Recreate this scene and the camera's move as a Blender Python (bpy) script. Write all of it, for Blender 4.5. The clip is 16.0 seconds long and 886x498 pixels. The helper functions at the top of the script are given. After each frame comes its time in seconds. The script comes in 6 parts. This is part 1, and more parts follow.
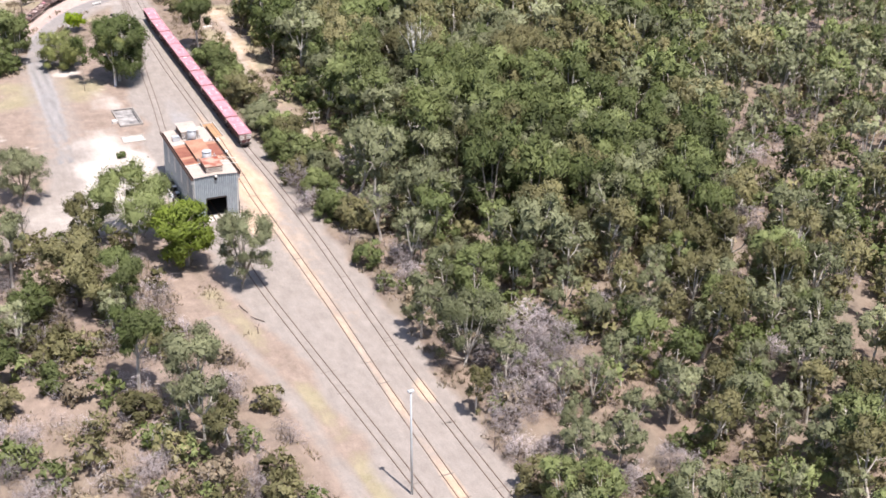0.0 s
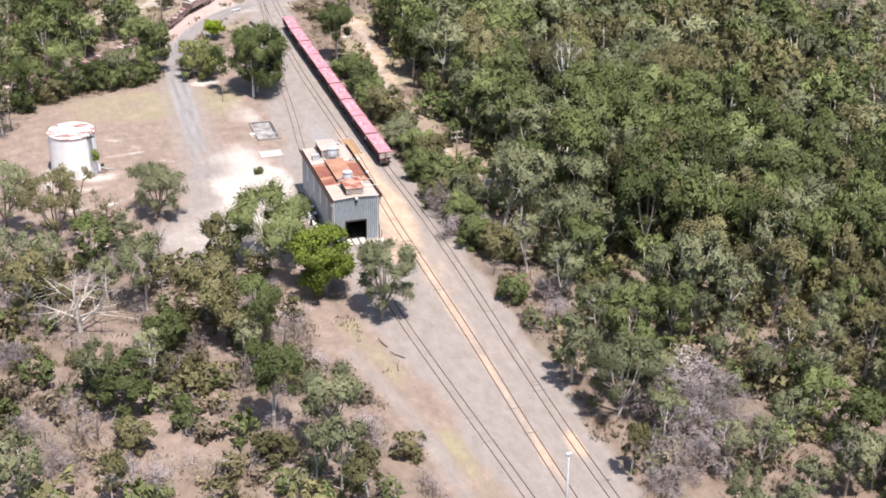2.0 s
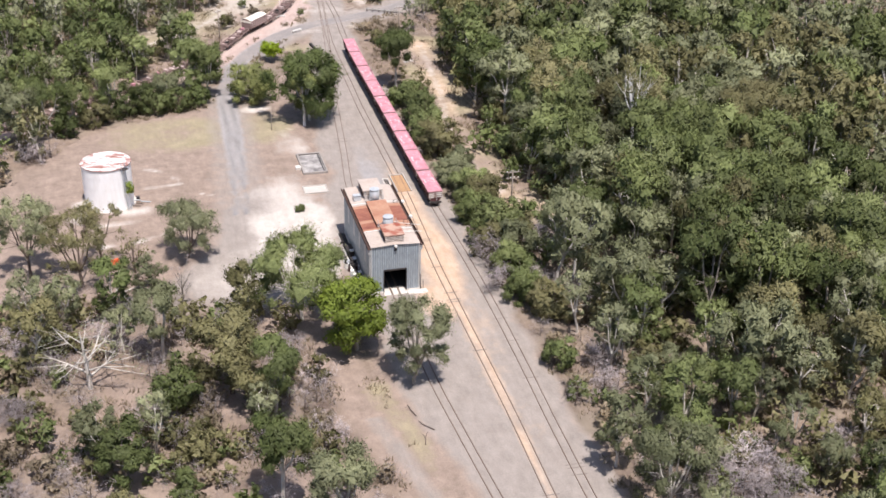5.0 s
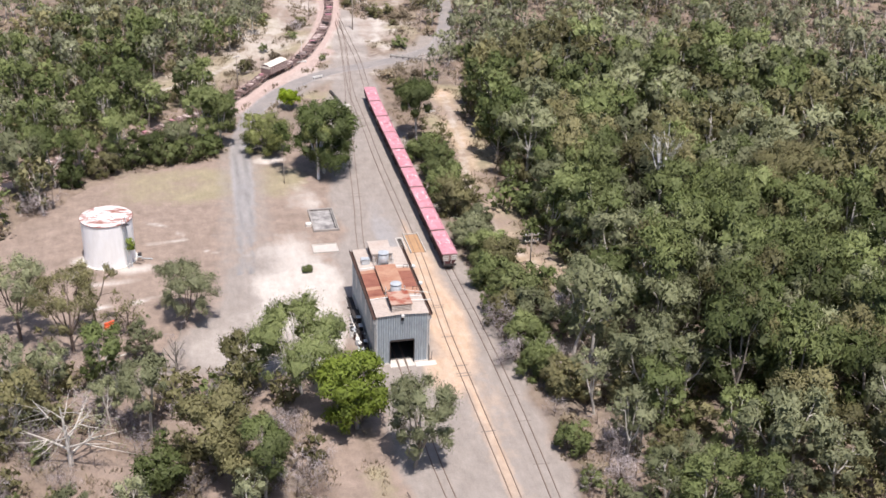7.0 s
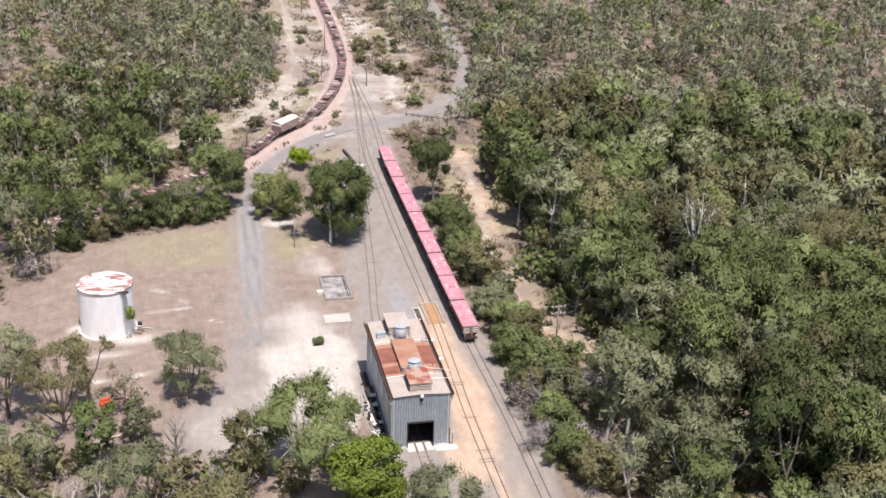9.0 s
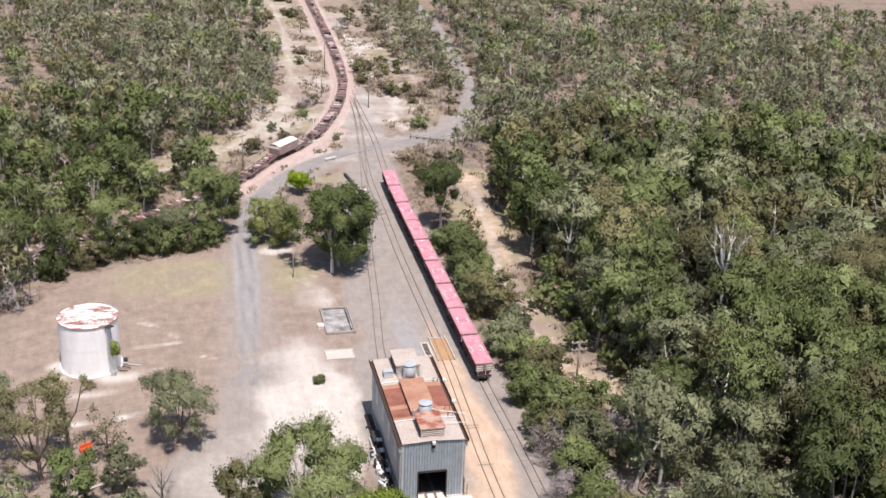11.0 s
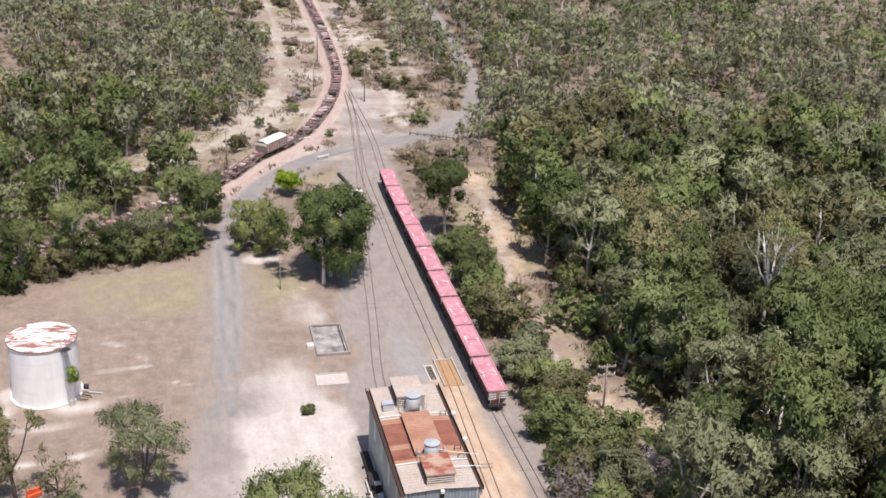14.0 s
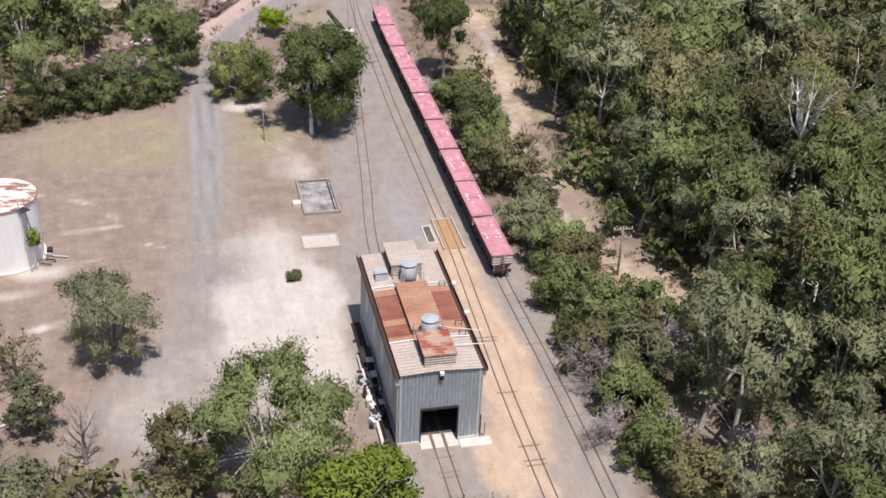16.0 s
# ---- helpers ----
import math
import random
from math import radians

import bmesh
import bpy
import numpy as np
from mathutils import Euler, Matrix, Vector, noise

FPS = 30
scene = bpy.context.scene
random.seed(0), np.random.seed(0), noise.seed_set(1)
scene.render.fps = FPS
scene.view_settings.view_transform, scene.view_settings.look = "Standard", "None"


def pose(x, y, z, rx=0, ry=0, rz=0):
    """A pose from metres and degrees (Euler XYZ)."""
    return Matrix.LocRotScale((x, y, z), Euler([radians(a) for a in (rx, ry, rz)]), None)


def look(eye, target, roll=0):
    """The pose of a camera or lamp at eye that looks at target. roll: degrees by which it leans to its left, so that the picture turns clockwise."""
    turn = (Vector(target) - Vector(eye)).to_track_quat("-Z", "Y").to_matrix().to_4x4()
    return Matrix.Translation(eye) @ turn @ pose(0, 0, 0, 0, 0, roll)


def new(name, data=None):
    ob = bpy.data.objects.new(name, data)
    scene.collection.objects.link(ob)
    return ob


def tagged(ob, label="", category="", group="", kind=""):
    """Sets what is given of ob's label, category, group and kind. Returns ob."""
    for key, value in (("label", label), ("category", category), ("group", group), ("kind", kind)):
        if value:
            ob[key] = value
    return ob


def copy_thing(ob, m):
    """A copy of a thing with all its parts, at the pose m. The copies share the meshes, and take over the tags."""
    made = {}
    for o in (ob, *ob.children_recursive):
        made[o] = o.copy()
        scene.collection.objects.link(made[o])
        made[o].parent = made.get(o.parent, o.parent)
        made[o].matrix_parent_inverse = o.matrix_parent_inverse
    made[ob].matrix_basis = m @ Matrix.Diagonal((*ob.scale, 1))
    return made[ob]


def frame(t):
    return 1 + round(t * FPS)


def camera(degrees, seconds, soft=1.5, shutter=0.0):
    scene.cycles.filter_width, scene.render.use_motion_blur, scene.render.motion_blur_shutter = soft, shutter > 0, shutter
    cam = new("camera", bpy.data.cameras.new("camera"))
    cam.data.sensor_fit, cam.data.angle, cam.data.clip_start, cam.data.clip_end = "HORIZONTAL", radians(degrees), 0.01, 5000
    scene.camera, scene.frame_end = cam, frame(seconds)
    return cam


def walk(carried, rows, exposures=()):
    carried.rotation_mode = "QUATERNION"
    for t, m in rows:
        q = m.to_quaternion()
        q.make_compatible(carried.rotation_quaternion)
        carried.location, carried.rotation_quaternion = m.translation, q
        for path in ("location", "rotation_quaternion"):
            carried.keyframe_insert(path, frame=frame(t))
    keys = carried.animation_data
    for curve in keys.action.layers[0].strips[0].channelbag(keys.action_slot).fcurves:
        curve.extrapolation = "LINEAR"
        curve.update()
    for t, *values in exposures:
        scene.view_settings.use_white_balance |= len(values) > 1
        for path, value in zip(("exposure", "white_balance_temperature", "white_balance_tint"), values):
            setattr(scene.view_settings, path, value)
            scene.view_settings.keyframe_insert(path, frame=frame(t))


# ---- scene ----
cam = camera(39.7, 16.0, soft=1.65)
PATH = [
    (0, (-46.703, -177.844, 92.299), (-45.917, -176.264, 91.357), 2.8),
    (0.5, (-47.424, -174.558, 92.054), (-46.698, -172.952, 91.11), 2.6),
    (1, (-47.697, -171.195, 91.77), (-47.023, -169.566, 90.825), 2.4),
    (1.5, (-47.389, -168.044, 91.45), (-46.76, -166.397, 90.505), 2.1),
    (2, (-46.624, -165.152, 91.255), (-46.011, -163.501, 90.307), 2.0),
    (2.5, (-45.506, -162.542, 91.13), (-44.896, -160.89, 90.182), 2.0),
    (3, (-44.076, -160.137, 90.973), (-43.475, -158.482, 90.024), 2.0),
    (3.5, (-42.217, -158.042, 90.821), (-41.652, -156.376, 89.871), 1.9),
    (4, (-39.982, -156.012, 90.766), (-39.467, -154.33, 89.814), 1.6),
    (6.5, (-29.782, -144.7, 90.583), (-29.337, -142.978, 89.668), 1.6),
    (7, (-28.906, -141.805, 90.511), (-28.486, -140.068, 89.613), 1.7),
    (7.5, (-28.522, -138.874, 90.163), (-28.116, -137.124, 89.284), 1.8),
    (8, (-28.433, -135.946, 89.424), (-28.023, -134.187, 88.566), 1.9),
    (8.5, (-28.311, -132.829, 88.512), (-27.897, -131.061, 87.674), 1.9),
    (9, (-28.179, -129.69, 87.26), (-27.764, -127.913, 86.442), 2.0),
    (9.5, (-28.207, -126.514, 86.022), (-27.79, -124.728, 85.223), 2.1),
    (10, (-27.957, -123.417, 84.753), (-27.538, -121.624, 83.972), 2.1),
    (12.5, (-25.932, -106.668, 78.278), (-25.504, -104.875, 77.501), 2.2),
    (13, (-25.205, -103.367, 77.181), (-24.778, -101.574, 76.403), 2.2),
    (13.5, (-24.601, -99.97, 76.02), (-24.173, -98.178, 75.241), 2.2),
    (14, (-24.008, -96.704, 74.788), (-23.578, -94.912, 74.01), 2.2),
    (14.5, (-23.281, -93.193, 73.444), (-22.851, -91.41, 72.646), 2.2),
    (15, (-22.543, -89.77, 72.141), (-22.116, -88.014, 71.284), 2.2),
    (15.5, (-21.903, -86.536, 70.962), (-21.479, -84.818, 70.03), 2.3),
    (16, (-21.047, -83.268, 70.199), (-20.63, -81.593, 69.187), 2.5),
]
walk(cam, [(t, look(eye, target, roll)) for t, eye, target, roll in PATH],
     exposures=[(t, stops, 6380, 16) for t, stops in
                ((0, 0.80), (1.5, 0.71), (3.5, 0.57), (7, 0.45), (9, 0.42), (13.5, 0.31), (16, 0.18))])

# ---------------------------------------------------------------- world, sun
world = bpy.data.worlds.new("sky_world")
scene.world = world
world.use_nodes = True
wn = world.node_tree.nodes
sky = wn.new("ShaderNodeTexSky")
sky.sky_type = "NISHITA"
sky.sun_disc = False
SUN_ELEV, SUN_AZ = 68.5, 172.0          # degrees; azimuth clockwise from +y
sky.sun_elevation, sky.sun_rotation = radians(SUN_ELEV), radians(SUN_AZ)
sky.air_density, sky.dust_density = 1.0, 1.5
wn["Background"].inputs[1].default_value = 0.086
world.node_tree.links.new(sky.outputs[0], wn["Background"].inputs[0])
sun = new("sun", bpy.data.lights.new("sun", "SUN"))
sun.data.energy, sun.data.angle, sun.data.color = 4.4, radians(0.53), (1.0, 0.95, 0.87)
sun_from = Vector((math.sin(radians(SUN_AZ)) * math.cos(radians(SUN_ELEV)),
                   math.cos(radians(SUN_AZ)) * math.cos(radians(SUN_ELEV)), math.sin(radians(SUN_ELEV))))
sun.matrix_world = look(sun_from * 300, (0, 0, 0))

# ---------------------------------------------------------------- materials


class Nodes:
    """A short way to write a node material."""

    def __init__(self, name):
        self.mat = bpy.data.materials.new(name)
        self.mat.use_nodes = True
        self.t = self.mat.node_tree
        self.b = self.t.nodes["Principled BSDF"]
        self.out = self.t.nodes["Material Output"]

    def link(self, a, b):
        self.t.links.new(a, b)

    def node(self, kind, operation="", data_type="", blend_type="", attribute_name=""):
        n = self.t.nodes.new(kind)
        if operation:
            n.operation = operation
        if data_type:
            n.data_type = data_type
        if blend_type:
            n.blend_type = blend_type
        if attribute_name:
            n.attribute_name = attribute_name
        return n

    def put(self, sock, v):
        if hasattr(v, "is_output"):
            self.link(v, sock)
        elif isinstance(v, tuple) and len(v) == 3 and sock.type == "RGBA":
            sock.default_value = (*v, 1)
        else:
            sock.default_value = v

    def pos(self, scale=(1, 1, 1), local=False):
        m = self.node("ShaderNodeMapping")
        m.inputs["Scale"].default_value = scale
        src = self.node("ShaderNodeTexCoord").outputs["Object"] if local else self.node("ShaderNodeNewGeometry").outputs["Position"]
        self.link(src, m.inputs["Vector"])
        return m.outputs[0]

    def noise(self, scale, detail=4.0, rough=0.6, vec=None, stretch=(1, 1, 1), local=False):
        n = self.node("ShaderNodeTexNoise")
        n.inputs["Scale"].default_value, n.inputs["Detail"].default_value, n.inputs["Roughness"].default_value = scale, detail, rough
        self.link(vec or self.pos(stretch, local), n.inputs["Vector"])
        return n.outputs[0]

    def ramp(self, v, lo, hi, a=0.0, b=1.0):
        n = self.node("ShaderNodeMapRange")
        n.clamp = True
        for s, x in zip(n.inputs, (v, lo, hi, a, b)):
            self.put(s, x)
        return n.outputs[0]

    def math(self, op, a, b=0.0):
        n = self.node("ShaderNodeMath", operation=op)
        self.put(n.inputs[0], a)
        self.put(n.inputs[1], b)
        return n.outputs[0]

    def mix(self, f, a, b, blend="MIX"):
        n = self.node("ShaderNodeMix", data_type="RGBA", blend_type=blend)
        self.put(n.inputs[0], f)
        self.put(n.inputs[6], a)
        self.put(n.inputs[7], b)
        return n.outputs[2]

    def bump(self, h, strength=0.4, dist=0.05):
        n = self.node("ShaderNodeBump")
        n.inputs["Strength"].default_value, n.inputs["Distance"].default_value = strength, dist
        self.link(h, n.inputs["Height"])
        self.link(n.outputs[0], self.b.inputs["Normal"])

    def done(self, color=None, rough=None, metal=None, spec=None):
        for key, v in (("Base Color", color), ("Roughness", rough), ("Metallic", metal), ("Specular IOR Level", spec)):
            if v is not None:
                self.put(self.b.inputs[key], v)
        return self.mat


def surface(name, color, dark=None, rough=0.8, metal=0.0, scale=0.6, fine=9.0, amount=0.6, local=False, bump=0.2, stretch=(1, 1, 1), spec=0.3, grain=0.2):
    """A weathered surface: broad stains and fine grain between two colours."""
    n = Nodes(name)
    dark = dark or tuple(c * 0.6 for c in color)
    big = n.ramp(n.noise(scale, 5, 0.65, stretch=stretch, local=local), 0.38, 0.68)
    c = n.mix(n.math("MULTIPLY", big, amount), color, dark)
    g = n.noise(fine, 3, 0.7, stretch=stretch, local=local)
    c = n.mix(1.0, c, n.mix(n.ramp(g, 0.3, 0.7), (1 - grain, 1 - grain, 1 - grain), (1 + grain * 0.7, 1 + grain * 0.7, 1 + grain * 0.7)), "MULTIPLY")
    if bump:
        n.bump(g, bump, 0.04)
    return n.done(c, rough, metal, spec)


def foliage(name, a, b, tip, clear=0.32):
    """Leaves: hue drifts from crown to crown and from spray to spray."""
    n = Nodes(name)
    crown = n.noise(0.11, 2, 0.5)
    isl = n.node("ShaderNodeNewGeometry").outputs["Random Per Island"]
    obr = n.math("FRACT", n.math("ADD", n.node("ShaderNodeObjectInfo").outputs["Random"], n.node("ShaderNodeAttribute", attribute_name="tone").outputs["Fac"]))
    f = n.ramp(n.math("ADD", n.math("MULTIPLY", crown, 0.9), n.math("MULTIPLY", obr, 0.55)), 0.3, 0.95)
    c = n.mix(f, a, b)
    c = n.mix(n.ramp(isl, 0.62, 1.0, 0.0, 0.4), c, tip)
    c = n.mix(1.0, c, n.mix(n.ramp(n.noise(1.6, 3), 0.3, 0.7), (0.82, 0.82, 0.82), (1.14, 1.14, 1.14)), "MULTIPLY")
    c = n.mix(1.0, c, n.mix(n.ramp(n.noise(5.5, 2, 0.6), 0.36, 0.64), (0.78, 0.80, 0.78), (1.18, 1.16, 1.18)), "MULTIPLY")
    tree = n.math("MULTIPLY", n.ramp(n.noise(0.13, 1, 0.5), 0.36, 0.64, 0.76, 1.20), n.ramp(obr, 0.0, 1.0, 0.74, 1.30))
    c = n.mix(1.0, c, tree, "MULTIPLY")
    n.done(c, 0.62, 0.0, 0.25)
    tr = n.node("ShaderNodeBsdfTranslucent")
    n.link(c, tr.inputs[0])
    mx = n.node("ShaderNodeMixShader")
    mx.inputs[0].default_value = clear
    n.link(n.b.outputs[0], mx.inputs[1])
    n.link(tr.outputs[0], mx.inputs[2])
    n.link(mx.outputs[0], n.out.inputs[0])
    return n.mat


LEAF = {
    "green": foliage("leaf_green", (0.140, 0.183, 0.056), (0.198, 0.228, 0.092), (0.232, 0.255, 0.125)),
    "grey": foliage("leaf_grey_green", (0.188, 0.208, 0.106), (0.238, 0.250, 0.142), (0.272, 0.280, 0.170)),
    # grey-green leaves lightened, with the haze over far crowns put into the colour
    "pale": foliage("leaf_grey_hazed", (0.242, 0.258, 0.150), (0.290, 0.295, 0.188), (0.320, 0.322, 0.212)),
    "olive": foliage("leaf_olive", (0.165, 0.160, 0.066), (0.215, 0.200, 0.098), (0.265, 0.240, 0.140)),
    "dark": foliage("leaf_dark", (0.098, 0.128, 0.042), (0.142, 0.166, 0.062), (0.168, 0.190, 0.082)),
    "bright": foliage("leaf_bright", (0.190, 0.255, 0.032), (0.225, 0.285, 0.050), (0.28, 0.33, 0.09)),
    "lime": foliage("leaf_lime", (0.300, 0.420, 0.020), (0.330, 0.440, 0.030), (0.40, 0.48, 0.08)),
    "fern": foliage("leaf_fern", (0.225, 0.255, 0.085), (0.265, 0.285, 0.110), (0.30, 0.32, 0.14)),
    "straw": foliage("leaf_straw", (0.290, 0.235, 0.160), (0.350, 0.285, 0.200), (0.42, 0.36, 0.26)),
    "twig": foliage("leafless_twig", (0.315, 0.270, 0.268), (0.375, 0.328, 0.325), (0.43, 0.385, 0.38), 0.05),
}
BARK = {
    "grey": surface("bark_grey", (0.36, 0.32, 0.28), (0.20, 0.17, 0.14), fine=5, stretch=(1, 1, 0.3)),
    "white": surface("bark_white", (0.62, 0.58, 0.53), (0.42, 0.37, 0.32), fine=5, stretch=(1, 1, 0.3)),
    "bone": surface("bark_bone_white", (0.80, 0.78, 0.76), (0.62, 0.58, 0.55), fine=5, stretch=(1, 1, 0.3)),
    "dark": surface("bark_dark", (0.16, 0.12, 0.10), (0.08, 0.06, 0.05), fine=5, stretch=(1, 1, 0.3)),
}

RUST_RAIL = surface("rusty_rail_steel", (0.205, 0.142, 0.110), (0.135, 0.095, 0.078), 0.65, 0.25)
SLEEPER = surface("old_timber_sleeper", (0.25, 0.215, 0.19), (0.17, 0.145, 0.125), 0.9)
CONCRETE = surface("weathered_concrete", (0.50, 0.47, 0.43), (0.33, 0.30, 0.27), 0.9, scale=0.8)
PALE_CONCRETE = surface("bleached_concrete", (0.66, 0.62, 0.57), (0.50, 0.46, 0.41), 0.9, scale=0.9)
DARK_FILL = surface("ash_fill", (0.42, 0.40, 0.38), (0.13, 0.12, 0.12), 0.95, scale=0.55, amount=0.95)
CLAD = surface("grey_blue_cladding", (0.335, 0.385, 0.425), (0.255, 0.290, 0.320), 0.5, 0.25, scale=0.35, fine=3, stretch=(1, 1, 0.25))
CLAD_PALE = surface("pale_flashing", (0.56, 0.57, 0.57), (0.42, 0.42, 0.42), 0.5, 0.2)
ROOF_PALE = surface("faded_roof_sheet", (0.50, 0.435, 0.385), (0.40, 0.31, 0.26), 0.65, 0.15, scale=0.45, fine=4)
ROOF_RUST = surface("rusted_roof_sheet", (0.30, 0.125, 0.085), (0.19, 0.068, 0.050), 0.8, 0.1, scale=0.5, fine=4, amount=0.9)
ROOF_TAN = surface("tan_rust_roof_sheet", (0.44, 0.26, 0.175), (0.34, 0.16, 0.105), 0.75, 0.1, scale=0.5, fine=4, amount=0.9)
GUTTER = surface("dark_brown_gutter", (0.095, 0.055, 0.045), (0.05, 0.035, 0.03), 0.7, 0.2)
GALV = surface("galvanised_steel", (0.58, 0.61, 0.63), (0.42, 0.44, 0.46), 0.5, 0.3)
DARK_STEEL = surface("dark_steel", (0.045, 0.043, 0.045), (0.08, 0.06, 0.05), 0.7, 0.3)
# shade inside the shed, put into the colour of lining and floor
INNER_SHADE = surface("shaded_interior", (0.10, 0.10, 0.10), (0.06, 0.06, 0.06), 0.9)
WHITE = surface("white_paint", (0.78, 0.77, 0.74), (0.60, 0.58, 0.54), 0.55)
TANK_WHITE = surface("chalky_white_tank_paint", (0.90, 0.90, 0.90), (0.66, 0.62, 0.58), 0.6, scale=0.9, fine=1.5, amount=0.35, stretch=(1, 1, 0.2), grain=0.05)
WAGON_SIDE = surface("dark_red_wagon_side", (0.11, 0.045, 0.045), (0.07, 0.035, 0.035), 0.7, 0.1, scale=0.5)


def lid_material():
    """Faded pink fibreglass with chalky blotches."""
    n = Nodes("faded_pink_lid")
    c = n.mix(n.ramp(n.noise(0.7, 5, 0.65), 0.38, 0.68, 0.0, 0.8), (0.50, 0.195, 0.240), (0.60, 0.335, 0.375))
    c = n.mix(n.ramp(n.noise(1.5, 4, 0.6), 0.60, 0.66, 0.0, 0.85), c, (0.78, 0.64, 0.66))
    c = n.mix(1.0, c, n.mix(n.noise(4.0, 3), (0.86, 0.86, 0.86), (1.1, 1.1, 1.1)), "MULTIPLY")
    return n.done(c, 0.65, 0.0, 0.3)


WAGON_TOP = lid_material()
WAGON_RIM = surface("bleached_pink_rim", (0.50, 0.255, 0.285), (0.40, 0.16, 0.19), 0.6)
CHALK = surface("chalky_patch", (0.80, 0.66, 0.66), (0.66, 0.44, 0.45), 0.8)
BROWN_STEEL = surface("brown_wagon_frame", (0.285, 0.200, 0.182), (0.165, 0.115, 0.105), 0.8, 0.1)
DECK = surface("dusty_wagon_deck", (0.54, 0.43, 0.40), (0.34, 0.25, 0.23), 0.9)
CANVAS = surface("cream_canvas_top", (0.80, 0.74, 0.64), (0.66, 0.58, 0.48), 0.8)
ORANGE = surface("orange_plastic", (0.75, 0.13, 0.05), (0.55, 0.10, 0.04), 0.5)
POLE_WOOD = surface("grey_timber_pole", (0.34, 0.29, 0.25), (0.20, 0.17, 0.15), 0.9, stretch=(1, 1, 0.2))


def tank_roof_material():
    n = Nodes("flaking_tank_roof")
    f = n.ramp(n.noise(0.9, 6, 0.75, stretch=(0.45, 1.3, 1)), 0.50, 0.545)
    c = n.mix(f, (0.78, 0.69, 0.66), (0.27, 0.12, 0.095))
    c = n.mix(n.ramp(n.noise(3.0, 3), 0.55, 0.7, 0.0, 0.6), c, (0.46, 0.30, 0.25))
    return n.done(c, 0.75, 0.0, 0.3)


TANK_ROOF = tank_roof_material()


def ground_material():
    """Bush soil, with the covers of the ground laid over it by their own masks."""
    n = Nodes("ground_soil")
    A = n.node("ShaderNodeAttribute", attribute_name="cover_a")
    B = n.node("ShaderNodeAttribute", attribute_name="cover_b")
    sa = n.node("ShaderNodeSeparateColor")
    sb = n.node("ShaderNodeSeparateColor")
    n.link(A.outputs["Color"], sa.inputs[0])
    n.link(B.outputs["Color"], sb.inputs[0])
    gravel, rust, sand, grass = sa.outputs[0], sa.outputs[1], sa.outputs[2], A.outputs["Alpha"]
    grey, pink, dirt, wheel = sb.outputs[0], sb.outputs[1], sb.outputs[2], B.outputs["Alpha"]
    broad = n.noise(0.07, 5, 0.6)
    mid = n.noise(0.45, 5, 0.65)
    fine = n.noise(4.5, 4, 0.75)

    def lay(c, mask, color, alt, wob=0.7, src=None):
        s = src or mid
        m = n.math("ADD", mask, n.math("MULTIPLY", n.math("SUBTRACT", s, 0.5), wob))
        m = n.ramp(n.math("MINIMUM", m, n.math("MULTIPLY", mask, 6.0)), 0.25, 0.75)
        return n.mix(m, c, n.mix(n.ramp(mid, 0.35, 0.65), color, alt))

    c = n.mix(n.ramp(mid, 0.33, 0.66), (0.205, 0.155, 0.122), (0.290, 0.228, 0.178))
    litter = n.ramp(n.noise(0.22, 5, 0.7), 0.50, 0.62)
    c = n.mix(n.math("MULTIPLY", litter, 0.8), c, (0.135, 0.100, 0.085))
    c = n.mix(n.ramp(broad, 0.47, 0.66, 0.0, 0.8), c, n.mix(n.ramp(fine, 0.3, 0.7), (0.262, 0.220, 0.170), (0.195, 0.165, 0.135)))
    c = lay(c, dirt, (0.338, 0.264, 0.218), (0.242, 0.190, 0.156))
    c = n.mix(n.math("MULTIPLY", dirt, n.ramp(n.noise(0.16, 5, 0.7, stretch=(1, 0.5, 1)), 0.50, 0.68, 0.0, 0.45)), c, (0.230, 0.180, 0.145))
    c = lay(c, grass, (0.275, 0.246, 0.158), (0.345, 0.292, 0.202), 1.2)
    c = lay(c, gravel, (0.326, 0.287, 0.258), (0.280, 0.249, 0.225))
    c = lay(c, pink, (0.470, 0.362, 0.322), (0.405, 0.312, 0.278))
    c = lay(c, rust, (0.515, 0.362, 0.252), (0.515, 0.405, 0.318), 0.9)
    c = lay(c, sand, (0.572, 0.530, 0.487), (0.500, 0.446, 0.400), 0.9)
    c = lay(c, grey, (0.295, 0.285, 0.282), (0.340, 0.318, 0.308), 0.7)
    c = lay(c, wheel, (0.230, 0.222, 0.220), (0.265, 0.252, 0.246), 1.0)
    c = n.mix(1.0, c, n.mix(n.ramp(fine, 0.28, 0.72), (0.86, 0.86, 0.86), (1.10, 1.10, 1.10)), "MULTIPLY")
    c = n.mix(1.0, c, n.mix(n.ramp(n.noise(0.9, 6, 0.7, stretch=(1, 0.3, 1)), 0.32, 0.68), (0.87, 0.86, 0.85), (1.09, 1.09, 1.09)), "MULTIPLY")
    n.bump(n.math("ADD", fine, n.math("MULTIPLY", mid, 2.0)), 0.5, 0.12)
    return n.done(c, 0.95, 0.0, 0.15)


GROUND = ground_material()

# ---------------------------------------------------------------- mesh helpers


